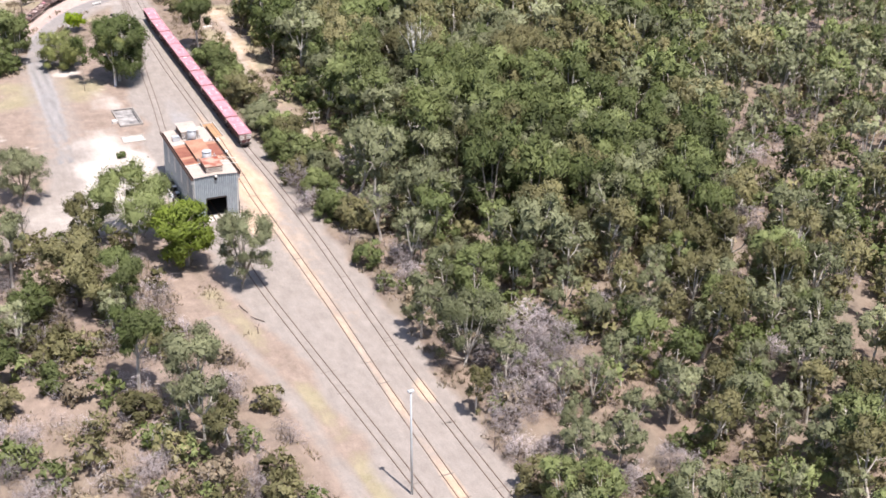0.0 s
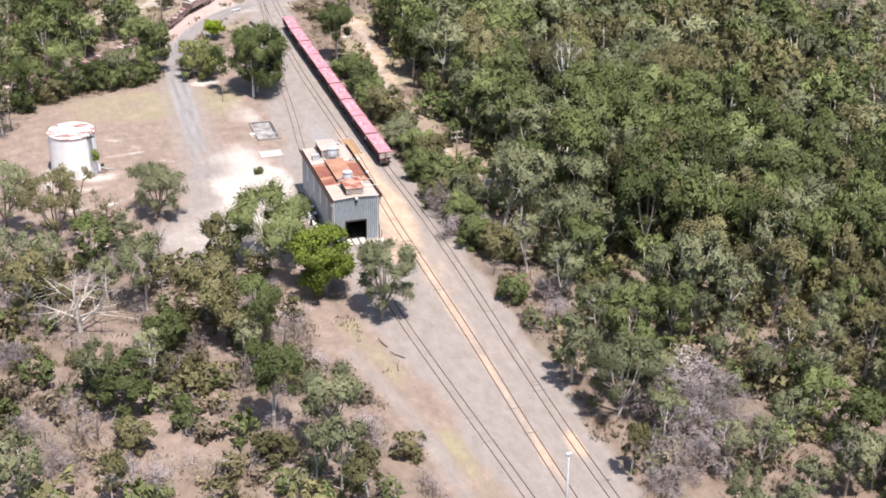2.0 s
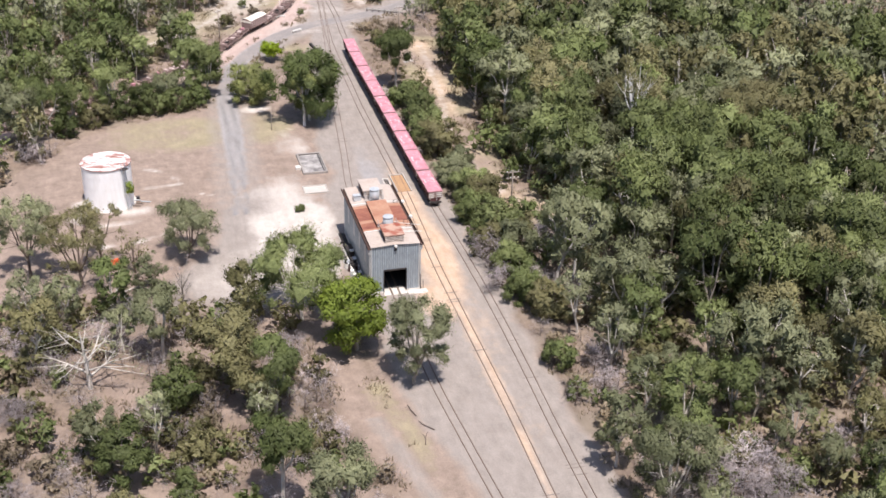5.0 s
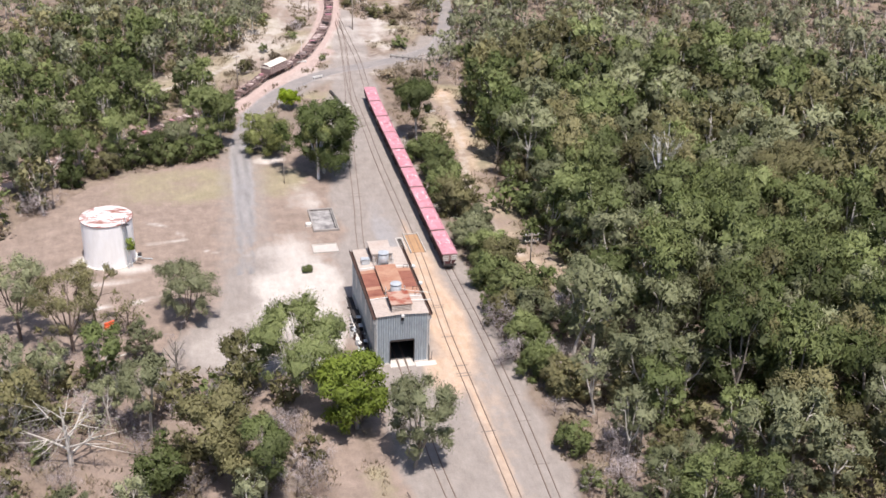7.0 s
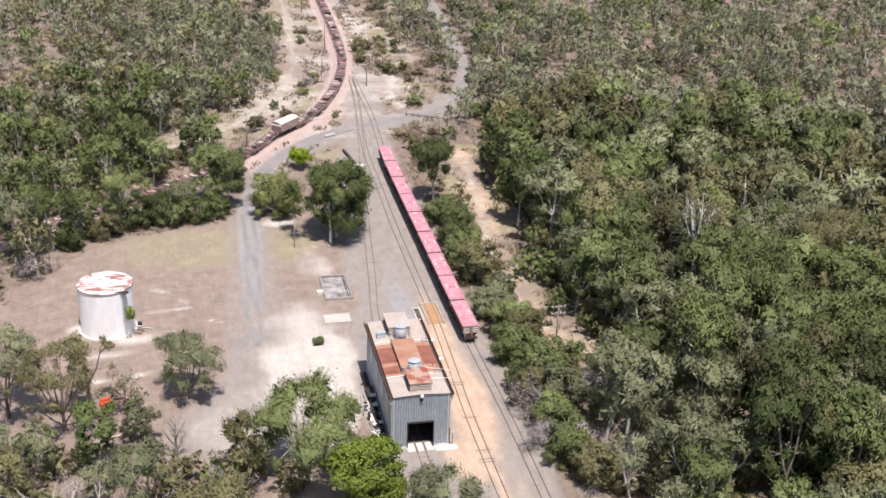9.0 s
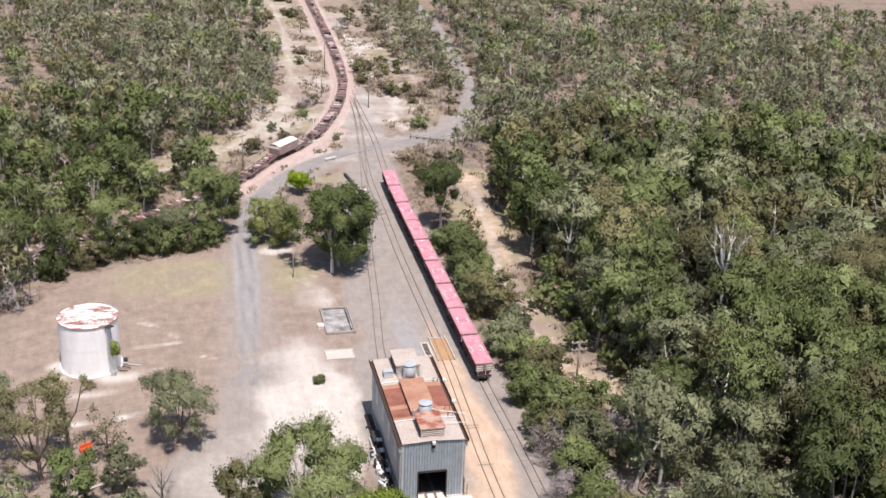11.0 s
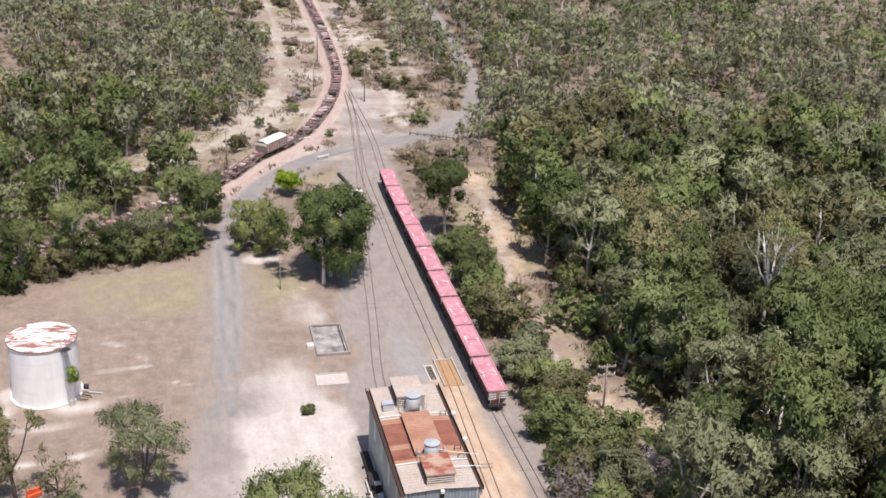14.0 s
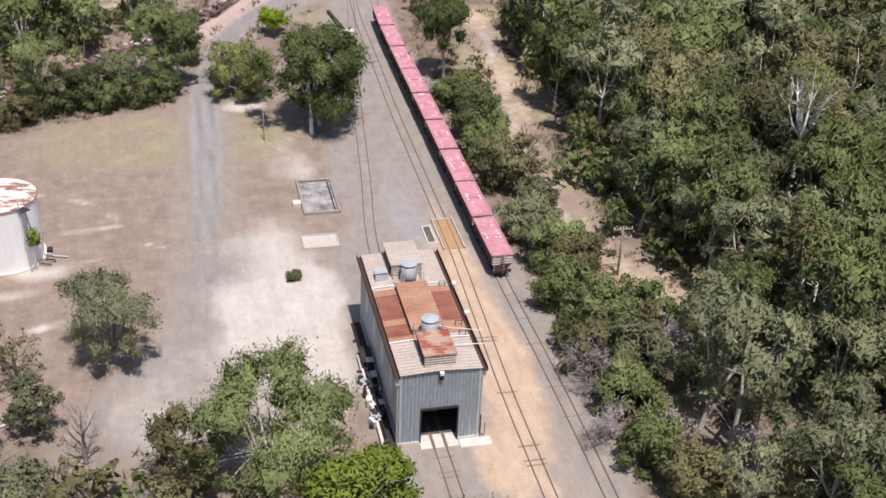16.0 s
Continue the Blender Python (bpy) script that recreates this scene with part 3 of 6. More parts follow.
def stained_lid():
    """Tan sheet with one spreading stain of red rust."""
    n = Nodes("red_stained_lid")
    m = n.ramp(n.noise(0.42, 4, 0.6), 0.47, 0.58)
    c = n.mix(m, (0.46, 0.31, 0.24), (0.30, 0.085, 0.055))
    c = n.mix(1.0, c, n.mix(n.noise(6.0, 3), (0.8, 0.8, 0.8), (1.12, 1.12, 1.12)), "MULTIPLY")
    return n.done(c, 0.75, 0.1, 0.3)


LID_RED = stained_lid()


def build_shed():
    shed = thing("locomotive_shed", "tall grey corrugated steel shed with a rusted roof", "shed")
    RZ = SH + 0.14
    dw, dh = 1.62, 3.6
    gable = lambda u: SH + (RZ - SH) * (1 - abs(2 * u - 1))
    # front and back walls, each with a doorway through
    for y, o in ((0.0, -1), (SL, 1)):
        part("wall", corrugated(-SW, y, -dw, y, 0, 0, out=(0, o), top=lambda u: gable(u * (SW - dw) / (2 * SW))), CLAD, shed)
        part("wall", corrugated(dw, y, SW, y, 0, 0, out=(0, o), top=lambda u: gable((SW + dw + u * (SW - dw)) / (2 * SW))), CLAD, shed)
        part("wall", corrugated(-dw, y, dw, y, dh, 0, out=(0, o), top=lambda u: gable((SW - dw + u * 2 * dw) / (2 * SW))), CLAD, shed)
        f = part("door_frame", Shape().box(-dw - 0.12, y - 0.14, 0, -dw, y + 0.14, dh + 0.14).box(dw, y - 0.14, 0, dw + 0.12, y + 0.14, dh + 0.14)
                 .box(-dw, y - 0.14, dh, dw, y + 0.14, dh + 0.22), DARK_STEEL, shed)
        part("rolled_door", Shape().tube([(-dw, y + 0.45 * -o, dh + 0.25), (dw, y + 0.45 * -o, dh + 0.25)], 0.26, 10), surface("brown_roller_door", (0.20, 0.10, 0.09)), shed, "rolled-up dark red door curtain")
    # unseen back door, taken as shut because the interior is dark
    part("door_leaf", corrugated(-dw, SL - 0.2, dw, SL - 0.2, 0.05, dh, out=(0, 1)), CLAD, shed, "closed steel door leaf")
    side_l = part("wall", corrugated(-SW, 0, -SW, SL, 0, SH, out=(-1, 0)), CLAD, shed)
    side_r = part("wall", corrugated(SW, 0, SW, SL, 0, SH, out=(1, 0)), CLAD, shed)
    # lining so that the walls have thickness, its colour dark with the interior's shade
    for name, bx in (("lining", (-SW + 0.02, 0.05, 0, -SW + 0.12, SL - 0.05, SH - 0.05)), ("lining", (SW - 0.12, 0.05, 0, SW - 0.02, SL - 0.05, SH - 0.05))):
        part(name, Shape().box(*bx), INNER_SHADE, shed)
    # pale translucent sheets on the long side
    for y in (3.2, 7.4, 11.6, 15.8):
        part("skylight_sheet", corrugated(-SW - 0.07, y, -SW - 0.07, y + 1.0, 3.6, 6.9, out=(-1, 0)), CLAD_PALE, shed, "pale translucent wall sheet")
    # corner flashings
    for x in (-SW, SW):
        for y in (0, SL):
            sx, sy = (1 if x > 0 else -1), (1 if y > 0 else -1)
            part("corner_flashing", Shape().box(min(x, x - .16 * sx), y + .045 * sy, 0, max(x, x - .16 * sx), y + .075 * sy, SH).box(min(x + .05 * sx, x + .08 * sx), min(y + .075 * sy, y - .16 * sy), 0, max(x + .05 * sx, x + .08 * sx), max(y + .075 * sy, y - .16 * sy), SH), CLAD_PALE, shed)
    # roof slopes in bands of differently aged sheets
    eave = SW + 0.06
    ez = SH - 0.03
    bands = ((-0.25, 4.7, ROOF_PALE, ROOF_PALE), (4.7, 5.5, ROOF_TAN, ROOF_PALE), (5.5, 7.4, ROOF_RUST, ROOF_TAN), (7.4, 8.3, ROOF_TAN, ROOF_RUST), (8.3, 12.4, ROOF_RUST, ROOF_RUST),
             (12.4, 13.4, ROOF_TAN, ROOF_TAN), (13.4, 15.2, ROOF_PALE, ROOF_PALE), (15.2, SL + 0.25, ROOF_PALE, ROOF_PALE))
    for y0, y1, ml, mr in bands:
        part("roof_sheet", roof_sheet(-eave, 0, y0, y1, ez, RZ + 0.04), ml, shed)
        part("roof_sheet", roof_sheet(eave, 0, y0, y1, ez, RZ + 0.04), mr, shed)
    for y in (4.7, 13.9):
        for sx in (-1, 1):
            part("roof_strap", Shape().add([(sx * eave, y - .1, ez + .08), (sx * eave, y + .1, ez + .08), (0, y + .1, RZ + .12), (0, y - .1, RZ + .12)], [(0, 1, 2, 3)] if sx > 0 else [(3, 2, 1, 0)]), WHITE, shed)
    # gutters
    for sx in (-1, 1):
        g = Shape()
        prof = [(0.0, 0.06), (0.0, -0.30), (0.46, -0.30), (0.46, 0.12), (0.41, 0.12), (0.41, -0.25), (0.04, -0.25), (0.04, 0.06)]
        vs = [(sx * (eave - 0.02 + o), y, ez + h) for y in (-0.3, SL + 0.3) for o, h in prof]
        k = len(prof)
        g.add(vs, [(i, (i + 1) % k, (i + 1) % k + k, i + k) for i in range(k)] + [tuple(range(k)), tuple(range(k, 2 * k))[::-1]])
        part("gutter", g, GUTTER, shed, "rusted dark brown box gutter")
        part("rain_head", Shape().box(sx * (eave + .15) - .2, -0.1, SH - 1.15, sx * (eave + .15) + .2, 0.25, SH - 0.3, 0.03), CLAD_PALE, shed)
        part("downpipe", Shape().tube([(sx * (eave + .1), 0.1, SH - 1.1), (sx * (SW + .16), 0.1, SH - 1.5), (sx * (SW + .16), 0.1, 0.1)], 0.06, 6), CLAD_PALE, shed)
    # ridge monitors with louvred ends
    def monitor(x0, x1, y0, y1, h, top, label):
        z0, z1 = RZ - 0.25, RZ + h
        # walls dark brown all round, with the shade of side and louvre gaps in the colour
        b = part("roof_monitor", Shape().box(x0 + .08, y0 + .12, z0, x1 - .08, y1 - .12, z1 - 0.06), GUTTER, shed, label)
        lid = roof_sheet(x0 - .06, x1 + .06, y0 - 0.06, y1 + 0.06, z1, z1 + 0.03)
        part("monitor_lid", lid, top, b)
        part("lid_edge", Shape().box(x0 - .06, y0 - .07, z1 - .12, x1 + .06, y0 - .03, z1 + .04).box(x0 - .07, y0 - .06, z1 - .12, x0 - .03, y1 + .06, z1 + .02).box(x1 + .03, y0 - .06, z1 - .12, x1 + .07, y1 + .06, z1 + .02), top, b)
        n = int((h + 0.2) / 0.24)
        for i in range(n):
            z = z0 + 0.36 + i * 0.24
            if z < z1 - 0.1:
                part("louvre", Shape().add([(x0, y0 - .04, z), (x1, y0 - .04, z), (x1, y0 + .1, z + .09), (x0, y0 + .1, z + .09), (x0, y0 - .04, z - .03), (x1, y0 - .04, z - .03)], [(0, 1, 2, 3), (4, 5, 1, 0)]), ROOF_PALE, b)
    monitor(-1.40, 1.40, 0.45, 4.1, 1.20, LID_RED, "louvred ridge ventilator with a red rusted lid")
    monitor(-1.45, 1.45, 5.6, 13.4, 0.55, ROOF_TAN, "long raised ridge section of tan rusted sheet")
    monitor(-1.5, 1.5, 15.4, 19.7, 1.35, ROOF_PALE, "high louvred ridge ventilator with a bleached lid")
    # exhaust cowls
    for y in (4.85, 14.4):
        c = part("exhaust_cowl", Shape().tube([(0, y, RZ - 0.1), (0, y, RZ + 1.75), (0, y, RZ + 1.85)], [0.76, 0.76, 0.64], 20), GALV, shed, "galvanised round exhaust cowl", True)
        part("cowl_cap", Shape().tube([(0, y, RZ + 2.0), (0, y, RZ + 2.06), (0, y, RZ + 2.14)], [0.78, 0.80, 0.1], 20), GALV, c)
        for k in range(6):
            w = k * math.pi / 3
            part("cap_stay", Shape().tube([(0.70 * math.cos(w), y + 0.70 * math.sin(w), RZ + 1.7), (0.72 * math.cos(w), y + 0.72 * math.sin(w), RZ + 2.02)], 0.02, 4), DARK_STEEL, c)
        for sx in (-1, 1):
            s = Shape()
            for h in (0.7, 1.3):
                s.tube([(sx * 0.9, y - .6, RZ + h), (sx * 1.35, y - .6, RZ + h), (sx * 1.35, y + .6, RZ + h)], 0.025, 4)
            for px, py in ((0.9, -.6), (1.35, -.6), (1.35, .6), (1.12, -.6)):
                s.tube([(sx * px, y + py, RZ - 0.1), (sx * px, y + py, RZ + 1.32)], 0.03, 4)
            part("guard_rail", s, CLAD_PALE, shed)
    # roof hatches and a cable
    part("roof_hatch", Shape().box(-3.1, 15.0, SH + .1, -1.9, 15.08, SH + .85).box(-3.1, 16.0, SH + .1, -3.04, 16.06, SH + .85).box(-1.96, 16.0, SH + .1, -1.9, 16.06, SH + .85).box(-3.1, 15.0, SH + .8, -1.9, 16.06, SH + .85), GALV, shed)
    part("cable", Shape().tube([(0.5, 5.2, RZ + 1.1), (2.2, 5.3, SH + .62), (4.3, 5.2, SH + .25), (5.0, 5.2, SH + .1)], 0.035, 5), WHITE, shed)
    part("roof_pipe", Shape().tube([(1.4, 2.9, SH + .55), (4.6, 2.9, SH + .28)], 0.04, 5), WHITE, shed)
    for y in (4.8, 6.4, 13.2):
        part("roof_bracket", Shape().box(2.7, y, SH + .1, 2.76, y + .06, SH + .6).box(3.3, y, SH + .05, 3.36, y + .06, SH + .6).box(2.7, y, SH + .56, 3.36, y + .06, SH + .6), DARK_STEEL, shed)
    # wall lamps
    for x, y in ((0, -0.12),):
        l = part("floodlight", Shape().box(-0.2, -0.55, SH - 0.25, 0.2, -0.1, SH + 0.08, 0.04), WHITE, shed, "white floodlight over the doorway")
        part("lamp_box", Shape().box(-0.2, -0.32, SH - 0.85, 0.2, -0.06, SH - 0.3, 0.03), DARK_STEEL, l)
    for y in (8.0, 13.2):
        l = part("floodlight", Shape().box(eave + .35, y, SH - 0.1, eave + .8, y + 0.5, SH + 0.25, 0.05), WHITE, shed)
        part("bracket", Shape().box(eave + .2, y + .2, SH - .2, eave + .4, y + .28, SH), DARK_STEEL, l)
    # interior floor, darkened in colour to imitate shade, and threshold
    part("floor_slab", Shape().box(-SW + .13, 0.9, -0.05, -0.72, SL, 0.06).box(0.72, 0.9, -0.05, SW - .13, SL, 0.06).box(-.4, 0.9, -.05, .4, SL, 0.05), INNER_SHADE, shed)
    part("apron", Shape().box(-dw - .1, -1.0, -0.05, -0.72, 0.9, 0.062, .01).box(0.72, -1.0, -0.05, dw + .1, 0.9, 0.062, .01).box(-.4, -1.0, -.05, .4, 0.9, 0.055, .01).box(dw + .2, -1.3, -.05, SW + 1.1, -.14, .045, .01), PALE_CONCRETE, shed, "bleached concrete apron at the doorway")
    part("plinth", Shape().box(-SW - .12, -.12, -0.1, -dw - .12, .14, 0.22).box(dw + .12, -.12, -0.1, SW + .12, .14, 0.22).box(-SW - .12, .14, -0.1, -SW - .05, SL, 0.22).box(SW + .05, .14, -0.1, SW + .12, SL, 0.22), PALE_CONCRETE, shed)
    part("wall_pipe", Shape().tube([(SW + .2, -.05, 0.05), (SW + .2, -.05, 2.2), (SW + .12, -.05, 2.5)], 0.05, 6).tube([(SW + .2, -.05, 0.3), (SW + .55, -.2, 0.3), (SW + .55, -.2, 1.6)], 0.04, 6), DARK_STEEL, shed)
    return shed


build_shed()

# ---------------------------------------------------------------- water tank


def build_tank():
    cx, cy, R, H = -39.6, 39.0, 3.95, 7.35
    tank = thing("water_tank", "white steel storage tank with flaking rusty roof", "tank", m=pose(cx, cy, 0))
    s = Shape()
    s.tube([(0, 0, 0.1), (0, 0, H)], R, 48, False)
    body = part("shell", s, TANK_WHITE, tank, smooth=True)
    for z in (2.0, 3.9, 5.8):
        part("seam", Shape().tube([(0, 0, z - 0.03), (0, 0, z + 0.03)], R + 0.02, 48, False), TANK_WHITE, body)
    part("roof", Shape().tube([(0, 0, H), (0, 0, H + 0.08), (0, 0, H + 0.22)], [R + 0.1, R + 0.1, 0.05], 48), TANK_ROOF, tank, "flaking white roof with red rust patches")
    part("roof_rim", Shape().tube([(0, 0, H - 0.04), (0, 0, H + 0.1)], R + 0.13, 48, False), surface("rusted_rim", (0.34, 0.20, 0.16), (0.22, 0.11, 0.09), 0.8), tank, "thin rusted rim round the roof")
    part("footing", Shape().tube([(0, 0, -0.1), (0, 0, 0.12)], R + 0.35, 40), PALE_CONCRETE, tank)
    # ladder up the front, raking outwards to the ground
    a = radians(-50)
    ex, ey = math.cos(a), math.sin(a)
    px, py = -ey, ex
    s = Shape()
    for o in (-0.35, 0.35):
        s.tube([(ex * (R + 1.0) + px * o, ey * (R + 1.0) + py * o, 0), (ex * (R + .25) + px * o, ey * (R + .25) + py * o, H + 0.1), (ex * (R + .2) + px * o, ey * (R + .2) + py * o, H + 1.1)], 0.06, 6)
    lad = part("ladder", s, GALV, tank, "white steel access ladder")
    for i in range(24):
        t = (i + 1) / 25
        r = R + 1.0 - 0.75 * t
        part("rung", Shape().tube([(ex * r - px * .35, ey * r - py * .35, H * t), (ex * r + px * .35, ey * r + py * .35, H * t)], 0.03, 4), GALV, lad)
    part("platform", Shape().box(-.6, -.5, H - .06, .6, .5, H, 0, Matrix.Translation((ex * (R + .45), ey * (R + .45), 0)) @ pose(0, 0, 0, 0, 0, -50)), DARK_STEEL, tank)
    part("outlet_pipe", Shape().tube([(R, -.8, .4), (R + .9, -1.0, .4), (R + 1.0, -1.0, .15), (R + 2.6, -1.5, .12)], 0.1, 8), GALV, tank)
    part("valve_box", Shape().box(R + .3, -.4, 0, R + .9, .3, .6, .04), DARK_STEEL, tank)
    part("drain_pipe", Shape().tube([(R + .2, -1.8, .3), (R + 1.2, -2.2, .3), (R + 1.3, -2.2, .05)], 0.08, 6).tube([(R - .4, -2.6, .25), (R + .9, -3.0, .25)], 0.07, 6), DARK_STEEL, tank)
    # a creeper that climbs the ladder
    vine = np.random.default_rng(4)
    L, N = leaf_cloud(vine, [(ex * (R + .45) + px * o, ey * (R + .45) + py * o, z) for o, z in ((0.5, 4.4), (0.8, 3.7), (0.3, 3.2), (1.0, 3.0))], [0.6, 0.6, 0.5, 0.45], 500, 0.34, 0.2)
    part("creeper", tri_mesh("creeper", L, LEAF["bright"], N), None, tank, "green creeper on the ladder")


# ---------------------------------------------------------------- hopper wagons


def bogie(parent, y, mat=DARK_STEEL):
    b = part("bogie", Shape().box(-0.95, y - .75, .42, -.78, y + .75, .68, .03).box(.78, y - .75, .42, .95, y + .75, .68, .03).box(-.9, y - .14, .45, .9, y + .14, .72, .03), mat, parent)
    for dy in (-.6, .6):
        s = Shape()
        for x in (-.6, .6):
            s.tube([(x - .06, y + dy, .5), (x + .06, y + dy, .5)], 0.37, 16)
        s.tube([(-.7, y + dy, .5), (.7, y + dy, .5)], 0.06, 8)
        part("wheelset", s, RUST_RAIL, b)


def build_hopper():
    w = thing("hopper_wagon", "pink-lidded dark red hopper wagon on siding rails", "wagon", "hopper wagons")
    L, W, z0, z1 = 4.18, 1.15, 0.95, 2.75
    s = Shape()
    # body with sloped lower sides
    prof = [(-0.55, z0), (-W, z0 + .75), (-W, z1), (W, z1), (W, z0 + .75), (0.55, z0)]
    vs = [(x, y, z) for y in (-L, L) for x, z in prof]
    k = len(prof)
    s.add(vs, [(i, (i + 1) % k, (i + 1) % k + k, i + k)[::-1] for i in range(k)] + [tuple(range(k)), tuple(range(k, 2 * k))[::-1]])
    body = part("body", s, WAGON_SIDE, w)
    for y in np.linspace(-L + .5, L - .5, 8):
        for sx in (-1, 1):
            part("side_post", Shape().box(sx * (W + .045) - .045, y - .06, z0 + .7, sx * (W + .045) + .045, y + .06, z1 - .02), WAGON_SIDE, body)
    part("rim", Shape().box(-W - .1, -L - .06, z1 - .02, -W + .12, L + .06, z1 + .12, .02).box(W - .12, -L - .06, z1 - .02, W + .1, L + .06, z1 + .12, .02)
         .box(-W + .12, -L - .06, z1 - .02, W - .12, -L + .14, z1 + .12, .02).box(-W + .12, L - .14, z1 - .02, W - .12, L + .06, z1 + .12, .02), WAGON_RIM, w)
    for y0, y1 in ((-L + .14, -.05), (.05, L - .14)):
        s = Shape()
        n = 6
        vs = []
        for y in (y0, y1):
            for i in range(n + 1):
                x = -W + .1 + (2 * W - .2) * i / n
                vs.append((x, y, z1 + .04 + .10 * math.sin(math.pi * i / n)))
        s.add(vs, [(i, i + 1, i + n + 2, i + n + 1) for i in range(n)] + [tuple(range(n + 1))[::-1], tuple(range(n + 1, 2 * n + 2))])
        part("lid", s, WAGON_TOP, w, "faded pink fibreglass lid")
    for x in (-.75, .8):
        for y in (-.35, .3):
            part("latch", Shape().box(x - .13, y - .20, z1 + .1, x + .13, y + .20, z1 + .17, .03), CHALK, w, "chalky white lid latch")
    und = part("underframe", Shape().box(-.5, -L - .15, .72, .5, L + .15, .96, .03).box(-1.05, -L - .2, .72, 1.05, -L - .02, 1.05, .03).box(-1.05, L + .02, .72, 1.05, L + .2, 1.05, .03), DARK_STEEL, w)
    for y in (-L - .35, L + .35):
        part("coupler", Shape().box(-.12, y - .2, .72, .12, y + .2, .92, .03), DARK_STEEL, und)
    # end ladders and striped end panel
    for y, o in ((-L, -1), (L, 1)):
        e = part("end_panel", Shape().box(-W, y + .02 * o - .01, 1.7, W, y + .02 * o + .01, z1 - .04), BROWN_STEEL, w)
        for i in range(3):
            z = 1.78 + .32 * i
            part("end_stripe", Shape().box(.35, y + .05 * o - .012, z, W - .03, y + .05 * o + .012, z + .15), WHITE, e)
            part("end_stripe", Shape().box(-W + .05, y + .05 * o - .012, z - .1, -.2, y + .05 * o + .012, z + .02), WHITE, e)
        for x in (-.9, .2):
            part("end_rail", Shape().tube([(x, y + .14 * o, 1.0), (x, y + .14 * o, z1)], .025, 4), WHITE, e)
    for y in (-L + 1.2, L - 1.2):
        bogie(w, y)
    for y in (-1.5, 0, 1.5):
        part("hopper_door", Shape().box(-.5, y - .5, .58, .5, y + .5, .95, .05), DARK_STEEL, w)
    return w


def at_y(line, y):
    """Pose of a vehicle on the line at y, with its heading."""
    i = int(np.argmin(np.abs(line[:, 1] - y)))
    i = min(max(i, 2), len(line) - 3)
    d = line[i + 2] - line[i - 2]
    return line[i], math.degrees(math.atan2(d[1], d[0])) - 90


hop = build_hopper()
siding = resample(RIGHT_TRACK, 0.2)
for i in range(9):
    (x, y), a = at_y(siding, 30.1 + 8.95 * i)
    m = pose(x, y, 0.03, 0, 0, a)
    if i == 0:
        hop.matrix_basis = m
    else:
        copy_thing(hop, m)


def build_flat(seed):
    rnd = random.Random(seed)
    w = thing("flat_wagon", "empty brown skeleton flat wagon on the main line", "wagon", "flat wagons")
    L = 6.2
    fr = part("underframe", Shape().box(-.32, -L, .82, -.18, L, 1.12).box(.18, -L, .82, .32, L, 1.12).box(-1.15, -L, .86, -1.03, L, 1.08).box(1.03, -L, .86, 1.15, L, 1.08), BROWN_STEEL, w)
    for y in np.linspace(-L + .2, L - .2, 6):
        part("cross_beam", Shape().box(-1.15, y - .13, .9, 1.15, y + .13, 1.13), BROWN_STEEL, fr)
    y = -L + .3
    while y < L - 1.0:
        d = rnd.uniform(.3, 1.0)
        if rnd.random() < 0.72:
            a, b = rnd.uniform(-1.12, -.1), rnd.uniform(.15, 1.12)
            part("deck_plate", Shape().box(a, y, 1.13, b, min(y + d, L - .3), 1.2 + rnd.choice((0, .1, .3, .55)), 0, pose(0, 0, 0, 0, 0, rnd.uniform(-2, 2))), rnd.choice((DECK, DECK, WAGON_RIM, BROWN_STEEL, DARK_STEEL)), w, "dusty deck plate or bolster")
        y += d + rnd.uniform(.15, .5)
    for y in (-L + .1, L - .1):
        part("headstock", Shape().box(-1.2, y - .12, .8, 1.2, y + .12, 1.3, .03), BROWN_STEEL, w)
    for x in (-1.1, 1.1):
        for y in (-4.2, 0, 4.2):
            part("stanchion", Shape().box(x - .06, y - .06, 1.1, x + .06, y + .06, 1.1 + rnd.uniform(.2, .7)), BROWN_STEEL, w)
    for y in (-L + 1.6, L - 1.6):
        bogie(w, y)
    return w


